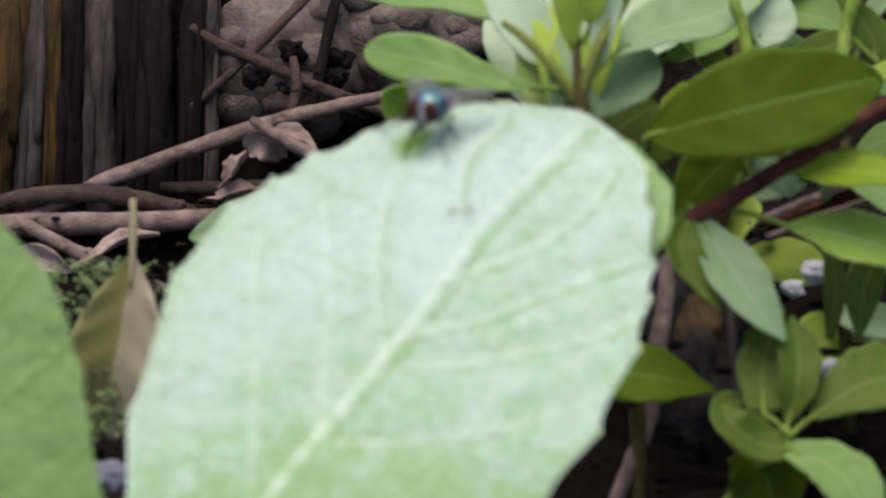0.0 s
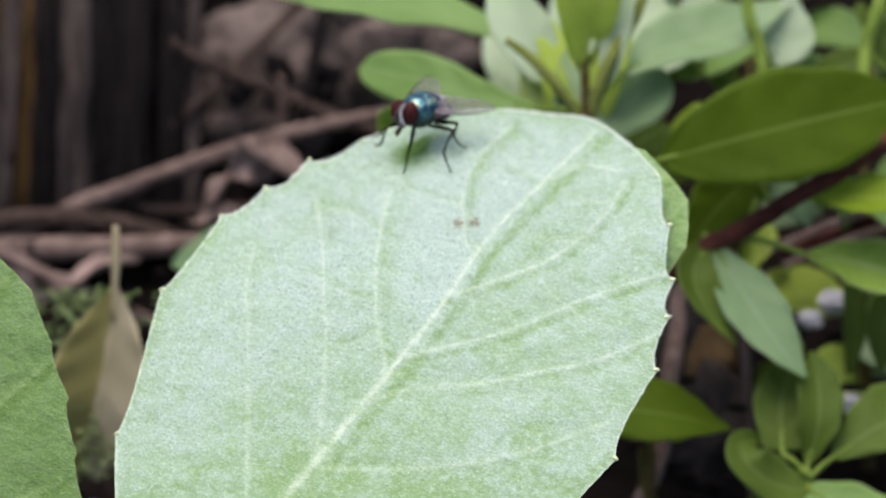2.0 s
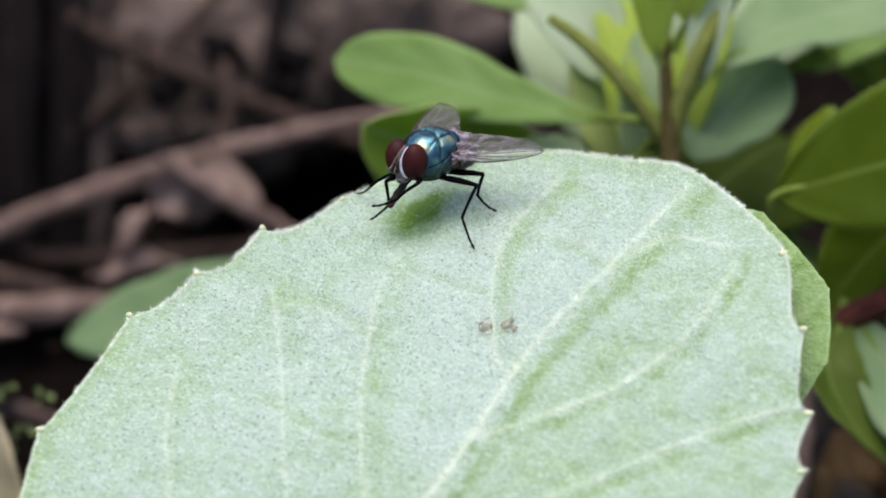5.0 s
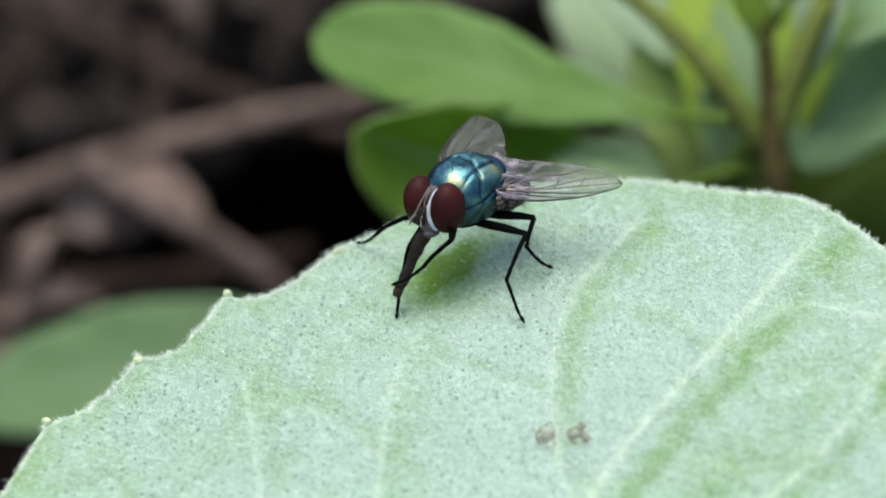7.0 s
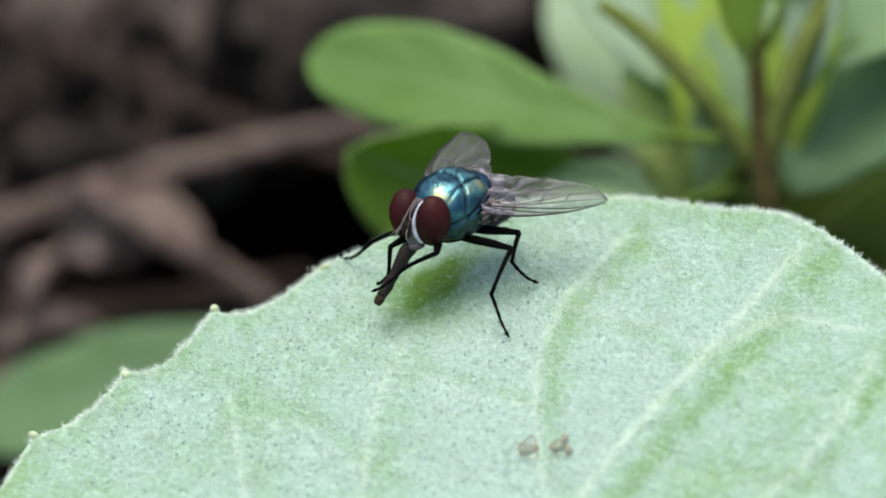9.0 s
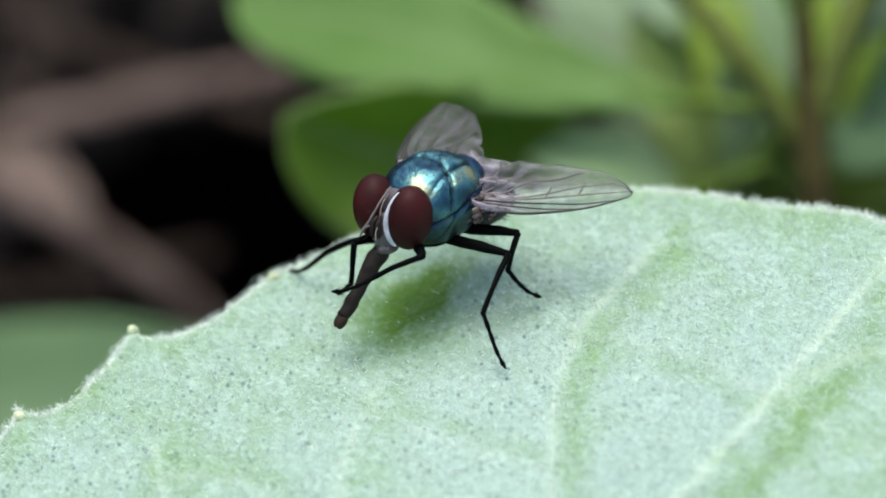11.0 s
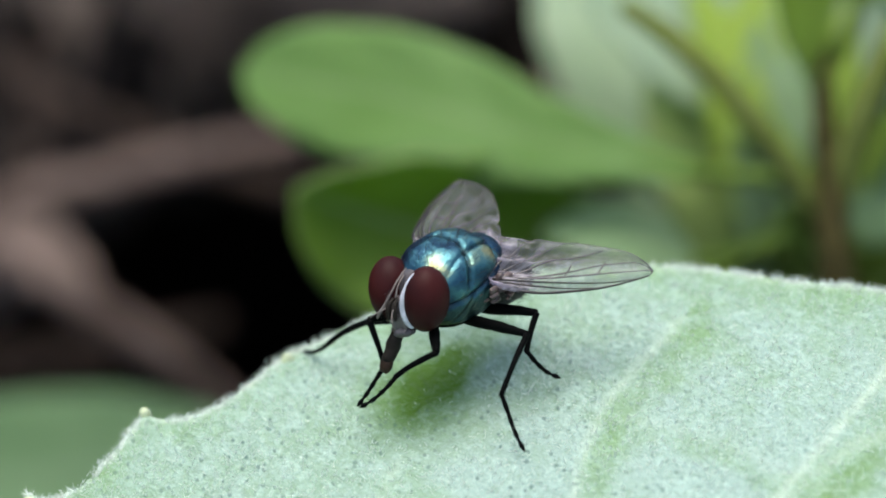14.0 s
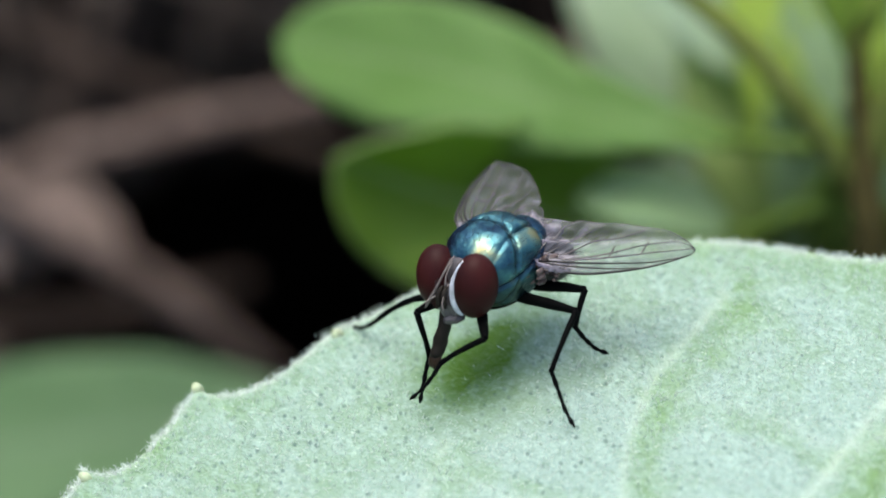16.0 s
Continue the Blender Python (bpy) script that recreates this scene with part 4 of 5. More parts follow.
    for k, (foot, spine, widths, tilt, fold, mat) in enumerate(bent):
        leaf = leaf_part("leaf", sweep_blade(spine, widths, tilt, fold, seed=40 + k, blunt=0.28 if widths[-1] > 5 else 0.0), mat, shrub)
        b, t = Vector(spine[0]), Vector(spine[1])
        part("petiole", tube([foot, Vector(foot).lerp(b, 0.5) + Vector((0, 0.15, 0.1)), b, b.lerp(t, 0.4)], [0.36, 0.34, 0.30, 0.14], 7), STEM_GREEN, leaf)


build_shrub()


def build_back_shrub():
    """The leafier part behind, mostly hidden, that fills the gaps between the front leaves."""
    shrub = thing("shrub", "dense green shoots of the shrub standing farther back", "shrub")
    rng = random.Random(12)
    shoots = [((33, -30, -66), (36, 2, -70), (38, 26, -78)), ((50, -32, -64), (49, -4, -66), (52, 26, -74)), ((24, -12, -64), (27, 8, -68), (30, 28, -76)), ((58, -34, -58), (60, -14, -60), (62, 6, -64))]
    for pts in shoots:
        part("stem", tube(pts, [0.9, 0.7, 0.4], 8, 0.1), STEM_BROWN, shrub)
        line = smooth_line(pts, 8)
        for k in range(15):
            p = line[1 + int((len(line) - 2) * (k + rng.random()) / 15)]
            a = k * 2.4 + rng.uniform(-0.4, 0.4)
            out = Vector((math.cos(a), 0.35 + 0.3 * math.sin(a), 0.75 * math.sin(a))).normalized()
            base = p + out * 1.2
            tip = base + out * rng.uniform(8, 12.5)
            face = Vector((rng.uniform(-0.3, 0.3), 0.7, 0.75)) - out * 0.3
            mat = rng.choice((LEAF_OLIVE, LEAF_LIGHT, LEAF_LIGHT, LEAF_YOUNG, LEAF_GREY))
            leaf = leaf_part("leaf", blade(tuple(base), tuple(tip), rng.uniform(4.8, 7.5), tuple(face), rng.uniform(0.1, 0.3), 0.06, 0.52, 0.58, rng.uniform(-0.4, 0.4), 0.04, nx=8, ny=18, seed=100 + k), mat, shrub)
            part("petiole", tube([p, base, base.lerp(tip, 0.1)], [0.35, 0.28, 0.15], 6), STEM_GREEN, leaf)


build_back_shrub()


def build_low_leaves():
    herb = thing("seedling", "small plant with a broad smooth green leaf", "plant")
    leaf = leaf_part("leaf", blade((-4.0, -6.6, -72), (-26.8, -10.2, -76), 8.2, (0.0, 0.52, 0.85), 0.12, 0.05, 0.5, 0.6, 0.1), LEAF_BLUE, herb)
    part("petiole", tube([(-8, -7.1, -72.4), (-4, -6.4, -72), (2, -9, -74), (4, -24, -82)], [0.3, 0.5, 0.6, 0.7], 7), STEM_GREEN, leaf)
    dry = thing("dry_leaf", "olive-brown wilting leaf standing on end in the litter", "leaf")
    leaf_part("blade", sweep_blade([(-31.9, -12.6, -40), (-32.8, -19.2, -40), (-34.0, -26, -41), (-35, -33, -44)], [0.8, 9.2, 10.4, 3.0], -6, 0.35), LEAF_WILT, dry)
    part("leaf_stalk", tube([(-32.2, -16, -39.6), (-31.9, -10.0, -39.8), (-32.0, -5.9, -40)], [0.2, 0.5, 0.38], 7), LEAF_DRY, dry)


build_low_leaves()


# ---- litter, sticks and stalks on the bank ----
BACK = 24


def set_back(p):
    """The litter on the bank lies this much farther back than the shrub's own rubbish."""
    return (p[0] * 1.021, p[1] * 1.021, p[2] - BACK) if p[0] < 20 and p[2] < -61 else tuple(p)


def stick(name, label, pts, radii, mat, rough=0.22, seed=0, group="dead sticks"):
    root = thing(name, label, "stick", group=group)
    pts = [set_back(p) for p in pts]
    part("wood", tube(pts, radii, 12, rough, 8, seed), mat, root)
    line = smooth_line(pts, 8)
    rng = random.Random(seed)
    for k in range(0 if name == "plant_stalk" else 2):
        p = line[int(len(line) * rng.uniform(0.15, 0.85))]
        r = max(radii) * rng.uniform(0.45, 0.65)
        out = Vector((rng.uniform(-0.4, 0.4), rng.uniform(-0.2, 1), rng.uniform(0.3, 1))).normalized()
        lump = lambda x, y, z, s=seed + k: 1 + 0.4 * noise.noise(Vector((x * 2 + s, y * 2, z * 2)))
        part("knot", ball(p + out * max(radii) * 0.75, (r * 1.3, r, r), 12, 9, lump), mat, root)
    return root


def build_litter():
    stick("stick", "long brown dead stick lying across the litter", [(-50, -10.6, -68), (-37.0, -3.8, -69), (-20.4, 2.4, -70), (-12, 4.8, -71), (-3.0, 6.7, -72), (14, 9, -78)], [0.95, 1.0, 0.9, 0.75, 0.6], TWIG_PALE, seed=1)
    stick("stick", "dark crooked dead stick in the litter", [(-54, -8, -70), (-47.2, -5.9, -68), (-38.7, -5.0, -67), (-30, -6.2, -67), (-23.6, -7.7, -68), (-12, -9, -72)], [1.0, 1.1, 1.1, 0.9, 0.7], TWIG, seed=2)
    stick("stick", "pale weathered dead stick in the litter", [(-54, -10, -66), (-47.9, -8.9, -66), (-32.1, -8.3, -66), (-17.1, -7.5, -68), (-2, -8, -74)], [1.3, 1.4, 1.2, 0.9], TWIG_PALE, seed=3)
    stick("stick", "short pinkish-brown broken twig", [(-46, -8.4, -63), (-40, -11.6, -63), (-33, -14.6, -64), (-27, -17, -67)], [0.8, 0.9, 0.6], TWIG_PALE, seed=4)
    stick("stick", "thin dark twig crossing the soil", [(-30.2, -4.4, -72), (-17.1, -4.0, -72), (-6, -2, -74)], [0.8, 0.9, 0.6], TWIG, seed=5)
    stick("stick", "thin brown twig on the bank", [(-27, 14.5, -78), (-23.8, 12.6, -77), (-16, 9.2, -76), (-8.0, 6.0, -75), (2, 2.5, -76)], [0.55, 0.7, 0.8, 0.6], TWIG, seed=6)
    stick("stick", "thin dark twig leaning on the bank", [(-27, 5, -77), (-22, 9.5, -77), (-15.3, 16.4, -80), (-10, 22, -84)], [0.5, 0.6, 0.5], TWIG, seed=7)
    stick("stick", "black upright twig against the bank", [(-13, 4, -75), (-12, 8.9, -76), (-10.3, 17.5, -80), (-9, 24, -84)], [0.6, 0.7, 0.6], STALK_GAP_DARK, seed=8)
    stick("stick", "brown twig stub in the litter", [(-16, 2, -73), (-14.6, 7, -74), (-15, 11, -76)], [0.6, 0.7, 0.5], TWIG, seed=9)
    stick("stick", "pinkish-brown broken stick slanting into the litter", [(-19.5, 3.6, -63), (-16.4, 1.7, -62), (-12.6, -0.4, -62), (-9.0, -2.9, -63), (-5, -6, -66)], [0.55, 0.75, 0.9, 0.85, 0.6], TWIG_PALE, seed=10)
    stick("stick", "brown root-like stick beside the stump", [(22.4, -41, -47), (25.1, -34.1, -48), (26.8, -29.6, -48), (27.7, -21.3, -50), (28.4, -17.4, -52), (28.6, -12, -54)], [0.9, 1.0, 1.1, 0.9], TWIG_PALE, seed=11)
    stick("stick", "pale dry stick behind the shrub", [(38, -8.2, -60), (44.8, -5.3, -60), (50, -3.4, -61), (56, -1.4, -62)], [0.45, 0.5, 0.4], TWIG_PALE, seed=12)
    stick("stick", "dark red-brown dead stick behind the shrub", [(40, -8.4, -62), (46, -6.2, -62), (54, -3.2, -63)], [0.8, 0.9, 0.8], STEM_RED, seed=13)
    stick("stick", "pale dry stick behind the shrub", [(40, -9.6, -60), (47.4, -6.7, -60), (54, -4.4, -61)], [0.4, 0.45, 0.35], TWIG_PALE, seed=14)
    stick("stick", "dark upright twig beside the stump", [(35.4, -14, -58), (36.0, -20, -57), (36.6, -28, -55), (37, -36, -52)], [0.5, 0.6, 0.6, 0.5], STALK_GREY, seed=15)
    # near-black stalks also paint in the shaded gap between the others
    rows = [(-50, -47.5, 2.2, STALK_OCHRE, "ochre dry plant stalk against the bank"), (-46.2, -45.0, 1.7, STALK_GREY, "grey dry plant stalk against the bank"), (-43.4, -43.3, 1.1, STALK_OCHRE, "ochre dry plant stalk against the bank"),
            (-41.0, -41.4, 1.7, STALK_GAP_DARK, "near-black plant stalk against the bank"), (-37.6, -38.0, 2.0, STALK_GREY, "grey-brown plant stalk against the bank"), (-34.0, -35.2, 1.4, STALK_GAP_DARK, "near-black plant stalk against the bank"),
            (-31.2, -31.6, 2.3, STALK_GAP_DARK, "near-black plant stalk against the bank"), (-27.4, -26.8, 1.6, STALK_GAP_DARK, "near-black plant stalk against the bank"), (-24.9, -24.6, 0.9, STALK_GREY, "grey-brown plant stalk against the bank")]
    for k, (a, b, r, mat, label) in enumerate(rows):
        stalk = stick("plant_stalk", label, [(a, -9, -80), (a + 0.4, -1, -78), ((a + b) / 2, 9, -79), (b, 20, -84), (b - 1, 34, -94)], [r * 1.1, r, r * 0.95, r, r], mat, 0.3, 20 + k, "dry stalks")
        for n in range(2):
            x = (a + b) / 2 + r * (-0.6, 0.5)[n]
            part("sheath", tube([set_back(p) for p in ((x, -6 + 7 * n, -78.5 + r), (x + 0.3, 4 + 6 * n, -78.3 + r), (x - 0.4 + 0.8 * n, 12 + 6 * n, -80 + r))], [r * 0.25, r * 0.4, r * 0.12], 8, 0.35, 6, 80 + 2 * k + n), mat, stalk)
    for k, (spine, widths, tilt) in enumerate((
            ([(-22.6, -3.6, -66), (-21.5, -2.4, -65), (-20.7, -1.2, -64.5), (-20.0, -0.4, -65)], [1.2, 2.8, 2.8, 1.4], 45), ([(-19.8, 0.0, -65), (-18.7, 0.8, -64), (-17.2, 0.5, -64), (-16.0, -0.8, -65.5)], [1.6, 3.2, 3.4, 1.4], -35),
            ([(-17.4, 1.6, -67), (-15.6, 1.9, -66.5), (-13.8, 1.3, -66.5), (-12.2, 0.2, -67)], [1.2, 2.4, 2.2, 1.0], 25), ([(-23.6, -5.4, -66), (-20.8, -4.8, -65), (-18.0, -4.8, -65.5)], [1.0, 2.6, 1.2], 35),
            ([(-38, -12.5, -62), (-34, -10.5, -62), (-30, -9.6, -63)], [0.6, 2.8, 0.6], 40),
            ([(-47, -12, -62), (-43.5, -12.4, -61.5), (-40, -14, -62)], [0.6, 3.0, 0.6], -30))):
        root = thing("dead_leaf", "curled brown dead leaf lying in the litter", "leaf", group="dead leaves")
        spine = [set_back(p) for p in spine]
        b, t = Vector(spine[0]), Vector(spine[1])
        part("leaf_stalk", tube([b + (b - t) * 0.6, b + (b - t) * 0.2, b.lerp(t, 0.3)], [0.22, 0.26, 0.12], 7, 0.2), LEAF_DEAD, root)
        leaf_part("blade", sweep_blade(spine, widths, tilt, 0.75, 0.16, 0.3, seed=k), LEAF_DEAD, root)
    for k, (u, v, w, r, mat, name, label) in enumerate((
            (-18.0, 10.5, -90, 13.0, CLOD, "clod", "grey-brown clod of dry clay on the bank"), (-2.5, 14, -92, 11.0, CLOD, "clod", "grey-brown clod of dry clay on the bank"),
            (6, 4.5, -88, 5.5, CLOD, "clod", "brown clod of clay on the bank"),
            # small black lumps added where the bank shows only dark gaps
            (-15.2, 11.8, -79, 1.5, STALK_GAP_DARK, "clod", "black lump standing in for a shaded gap"), (-10.0, 10.8, -79, 1.8, STALK_GAP_DARK, "clod", "black lump standing in for a shaded gap"),
            (-10.4, 8.7, -78, 1.5, STALK_GAP_DARK, "clod", "black lump standing in for a shaded gap"), (-19.6, 8.8, -76, 1.5, STALK_GAP_DARK, "clod", "black lump standing in for a shaded gap"),
            (-15.6, 7.6, -75, 1.1, STALK_GAP_DARK, "clod", "black lump standing in for a shaded gap"), (-8.0, 4.6, -76, 1.6, STALK_GAP_DARK, "clod", "black lump standing in for a shaded gap"), (31.5, -19.0, -62, 5.2, ROOT_BARK, "stump", "dark weathered stump with ochre bark"),
            (31.8, -27.5, -58, 5.0, ROOT_BARK, "stump", "dark weathered stump base"), (32.6, -19.6, -58.4, 2.8, BARK_OCHRE, "bark_flake", "ochre flake of bark on the stump"),
            (-34.2, -37.6, -40, 2.6, STONE, "stone", "blue-grey stone on the soil"),
            # pale lumps added for the whitish bright spots behind the shrub
            (46.0, -13.5, -60, 1.8, BRIGHT_SPOT, "stone", "pale lump added for a bright spot behind the shrub"), (43.2, -15.4, -60, 1.3, BRIGHT_SPOT, "stone", "pale lump added for a bright spot behind the shrub"),
            (47.5, -24.5, -56, 1.3, BRIGHT_SPOT, "stone", "pale lump added for a bright spot behind the shrub"))):
        u, v, w = set_back((u, v, w))
        root = thing(name, label, "clod" if name == "clod" else name.replace("_", " "))
        f = lambda x, y, z, s=k, q=0.14 if name == "clod" and r > 4 else 0.6 if name == "clod" else 0.35: 1 + q * noise.fractal(Vector((x * 1.3 + s, y * 1.3, z * 1.3)), 1.0, 2.0, 4)
        if name == "clod" and r > 4:
            grit = random.Random(70 + k)
            for n in range(7):
                a, q = grit.uniform(0, 2 * math.pi), grit.uniform(0.2, 0.8)
                s = r * grit.uniform(0.10, 0.2)
                p = (u + r * q * math.cos(a), v + 0.8 * r * q * math.sin(a), w + 0.7 * r * math.sqrt(1 - q * q))
                part("lump", ball(p, (s * 1.4, s, s * 0.7), 14, 10, f), mat, root)
        part("body", ball((u, v, w), (r, r * (1.5 if name == "stump" else 1.3 if name == "bark_flake" else 0.8), r * (0.3 if name == "bark_flake" else 0.7)), 40, 28, f), mat, root)
    rng = random.Random(9)
    tufts = []
    for k in range(900):
        u, v = rng.gauss(-35.2, 3.2), rng.uniform(-33, -13)
        w = (-40.5 if v < -20 and rng.random() < 0.7 else -46) - 0.35 * (v + 30) + rng.uniform(-2, 1.5)
        r = rng.uniform(0.25, 0.6)
        tufts.append(shift(blade((0, 0, 0), (rng.uniform(-1, 1) * r * 2, rng.uniform(-0.4, 1) * r * 2, rng.uniform(0.2, 1) * r * 2), r * 1.3, (0, 0.5, 0.8), 0.2, 0.1, nx=2, ny=3, thick=0.05)[:2], (u, v, w)))
    ob = part("moss", join(*tufts), MOSS)
    ob.matrix_world = VIEW
    tagged(ob, "low green moss on the soil", "moss", kind="stuff")
    crumbs = []
    for k in range(420):
        u, v = rng.uniform(-52, 56), rng.uniform(-40, -4)
        w = -rng.uniform(62, 78) if v > -22 else -rng.uniform(44, 60)
        r = rng.uniform(0.3, 1.1)
        f = lambda x, y, z, s=k: 1 + 0.5 * noise.noise(Vector((x + s, y, z)))
        u, v, w = set_back((u, v, w))
        crumbs.append(ball((u, v, w), (r * rng.uniform(0.8, 2.2), r * 0.6, r), 6, 4, f))
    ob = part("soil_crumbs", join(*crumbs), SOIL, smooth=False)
    ob.matrix_world = VIEW
    tagged(ob, "dark crumbs of soil and rotted litter", "soil", kind="stuff")


build_litter()


# ---- the fly: x forwards, y to its left, z up ----
TURN = radians(42)
FORE = Vector((-math.cos(TURN), -0.469 * math.sin(TURN), 0.883 * math.sin(TURN)))
UP = Vector((0, 0.883, 0.469))
LEFT = UP.cross(FORE)
FLY = VIEW @ Matrix((FORE, LEFT, UP)).transposed().to_4x4()
NECK = Vector((-0.05, 0, 4.68))


def on_leaf(u, v):
    """The spot of the leaf at (u, v), in the fly's space."""
    return (FLY.inverted() @ place(u, v, leaf_c(u, v) + 0.1)) / MM


def aside(u, v, y):
    """The place seen at (u, v) that lies y to the left of the fly's midline, in its space."""
    x = (y * LEFT.x - u) / -FORE.x
    z = (v - x * FORE.y - y * LEFT.y) / UP.y
    return Vector((x, y, z))


def bone(p, q, bend=Vector((0, 0, 1))):
    """A pose at p whose x axis points to q."""
    x = (q - p).normalized()
    y = bend.cross(x).normalized()
    m = Matrix((x, y, x.cross(y))).transposed().to_4x4()
    m.translation = p * MM
    return m


def stand_on(p, down):
    """A pose at p whose z axis points against down."""
    z = -down
    y = z.cross(Vector((1, 0, 0))).normalized()
    m = Matrix((y.cross(z), y, z)).transposed().to_4x4()
    m.translation = p * MM
    return m


def limb(length, radii, seed, arch=0.03):
    """A slim leg segment along x."""
    rng = random.Random(seed)
    hairs = []
    for k in range(14):
        x, a = length * rng.uniform(0.12, 0.95), rng.uniform(0, 2 * math.pi)
        d = Vector((0.09, math.cos(a) * 0.16, math.sin(a) * 0.16)) * rng.uniform(0.7, 1.3)
        b = Vector((x, math.cos(a) * 0.07, arch * math.sin(math.pi * x / length) + math.sin(a) * 0.07))
        hairs.append(spike(b, b + d, 0.010))
    return join(tube([(0, 0, 0), (length * 0.33, arch * 0.3 * rng.uniform(-1, 1), arch * 0.8), (length * 0.68, 0, arch), (length, 0, 0)], radii, 10, 0.12, 6, seed), *hairs)


FEMUR, SHIN, FOOT = [0.16, 0.23, 0.20, 0.13], [0.13, 0.12, 0.10, 0.11], [0.10, 0.085, 0.10, 0.07, 0.095, 0.065, 0.09, 0.05, 0.10, 0.03]


def leg(fly, hip, knee, ankle, foot, seed):
    m1, m2, m3 = bone(hip, knee), bone(knee, ankle), bone(ankle, foot)
    femur = part("leg", limb((knee - hip).length, FEMUR, seed), FLY_DARK, fly)
    femur.matrix_basis = m1
    tibia = part("tibia", limb((ankle - knee).length + 0.05, SHIN, seed + 1, 0.07), FLY_DARK, femur)
    tibia.matrix_basis = m1.inverted() @ m2
    tarsus = part("tarsus", limb((foot - ankle).length, FOOT, seed + 2, -0.14), FLY_DARK, femur)
    tarsus.matrix_basis = m1.inverted() @ m3
    return femur


def wing_outline(s):
    """Leading and trailing edge of a wing, either side of its axis, in parts of its length."""
    q = min(0.9999, 0.012 + 0.985 * s)
    lead = 0.15 * math.sin(math.pi * q ** 0.74) ** 0.42
    rise = min(1.0, 0.5 + s / 0.10)
    end = max(0.0, (s - 0.66) / 0.34)
    trail = -0.37 * rise * (1 - 0.42 * s) * math.sqrt(max(0.0, 1 - end ** 2.3)) + 0.022 * math.exp(-((s - 0.30) / 0.03) ** 2) + 0.012 * math.exp(-((s - 0.66) / 0.03) ** 2)
    return lead, trail


def build_wing(fly, side):
    root, tip = Vector((-2.15, 1.35 * side, 5.0)), Vector((-7.5, 4.9, 4.75)) if side > 0 else Vector((-6.9, -4.9, 4.75))
    axis = tip - root
    length = axis.length
    axis.normalize()
    chord = Vector((0.5, 0.8 * side, -0.3)).normalized()
    chord = (chord - axis * chord.dot(axis)).normalized()
    up = axis.cross(chord) * side
    if up.z < 0:
        up = -up

    def at(s, k, lift=0.0):
        lead, trail = wing_outline(s)
        if side > 0:
            trail *= 1 - 0.17 * s + 0.04 * math.sin(23 * s) * s
        else:
            lead, trail = lead * (1.5 - 0.35 * s ** 2), trail * (1.12 - 0.42 * s ** 3)
        f = lead + (trail - lead) * k
        h = 0.19 * math.sin(k * 17 - 3 * s + 1.5 * k * s) * (1 - 0.6 * s) + 0.10 * math.sin(k * 43 + 2 * s) * max(0, 1 - 2.2 * s) + 0.12 * math.sin(math.pi * s) * (1 - k) - 0.2 * k * k * s
        return root + axis * (s * length) + chord * (f * length) + up * (h + lift)

    n, m = 80, 60
    verts = [tuple(at(i / n, j / m)) for i in range(n + 1) for j in range(m + 1)]
    faces = [(i * (m + 1) + j, i * (m + 1) + j + 1, (i + 1) * (m + 1) + j + 1, (i + 1) * (m + 1) + j) for i in range(n) for j in range(m)]
    wing = part("wing", (verts, faces), FLY_WING, fly, "clear smoky wing with brown veins")
    hinge = [max(0.0, 1 - (i / n) / (0.36 + 0.12 * math.sin(j * 0.45))) ** 1.6 for i in range(n + 1) for j in range(m + 1)]
    wing.data.attributes.new("hinge", "FLOAT", "POINT").data.foreach_set("value", hinge)
    # creases fan out from the hinge; light on their folds is painted as streaks
    crease_light = []
    for i in range(n + 1):
        for j in range(m + 1):
            fan = math.atan2(j / m - 0.12, 0.9 * i / n + 0.10)
            f = math.sin(31 * fan + 2 * side) + 0.8 * math.sin(57 * fan + 1) + 0.6 * noise.noise(Vector((fan * 9, i / n * 5, side)))
            crease_light.append(max(0.0, min(1.0, 0.5 + 0.45 * f)) * (1 - 0.65 * i / n) * (0.75 if side > 0 else 0.5))
    wing.data.attributes.new("crease_light", "FLOAT", "POINT").data.foreach_set("value", crease_light)
    for a, b, k0, k1, r, mat in ((0.0, 0.97, 0.0, 0.0, 0.055, FLY_COSTA), (0.02, 0.62, 0.10, 0.02, 0.035, FLY_COSTA), (0.02, 0.93, 0.14, 0.06, 0.035, FLY_COSTA), (0.03, 0.985, 0.18, 0.30, 0.036, FLY_VEIN),
                                 (0.03, 0.90, 0.21, 0.58, 0.034, FLY_VEIN), (0.03, 0.73, 0.24, 0.86, 0.034, FLY_VEIN), (0.03, 0.50, 0.28, 0.95, 0.032, FLY_VEIN), (0.02, 0.30, 0.32, 0.97, 0.03, FLY_VEIN), (0.01, 0.15, 0.36, 0.96, 0.028, FLY_VEIN)):
        part("wing_vein", tube([at(a + (b - a) * q, k0 + (k1 - k0) * q ** 1.2, 0.01) for q in (0, 0.25, 0.5, 0.75, 1)], [r * 1.2, r * 0.9, r * 0.5], 6, 0, 5), mat, wing)
    hem = [at(0.06 + 0.92 * q / 16, 1.0, 0.005) for q in range(17)] + [at(0.99, 0.7, 0.005), at(0.992, 0.35, 0.005), at(0.985, 0.05, 0.005)]
    part("wing_hem", tube(hem, [0.010, 0.012, 0.014, 0.02], 6, 0, 3), FLY_VEIN, wing)
    for s, k0, k1 in ((0.45, 0.22, 0.46), (0.66, 0.28, 0.52)):
        part("wing_vein", tube([at(s, k0, 0.01), at(s + 0.02, (k0 + k1) / 2, 0.01), at(s + 0.06, k1, 0.01)], [0.032, 0.032], 6, 0, 3), FLY_VEIN, wing)
    rng = random.Random(60 + side)
    knobs = []
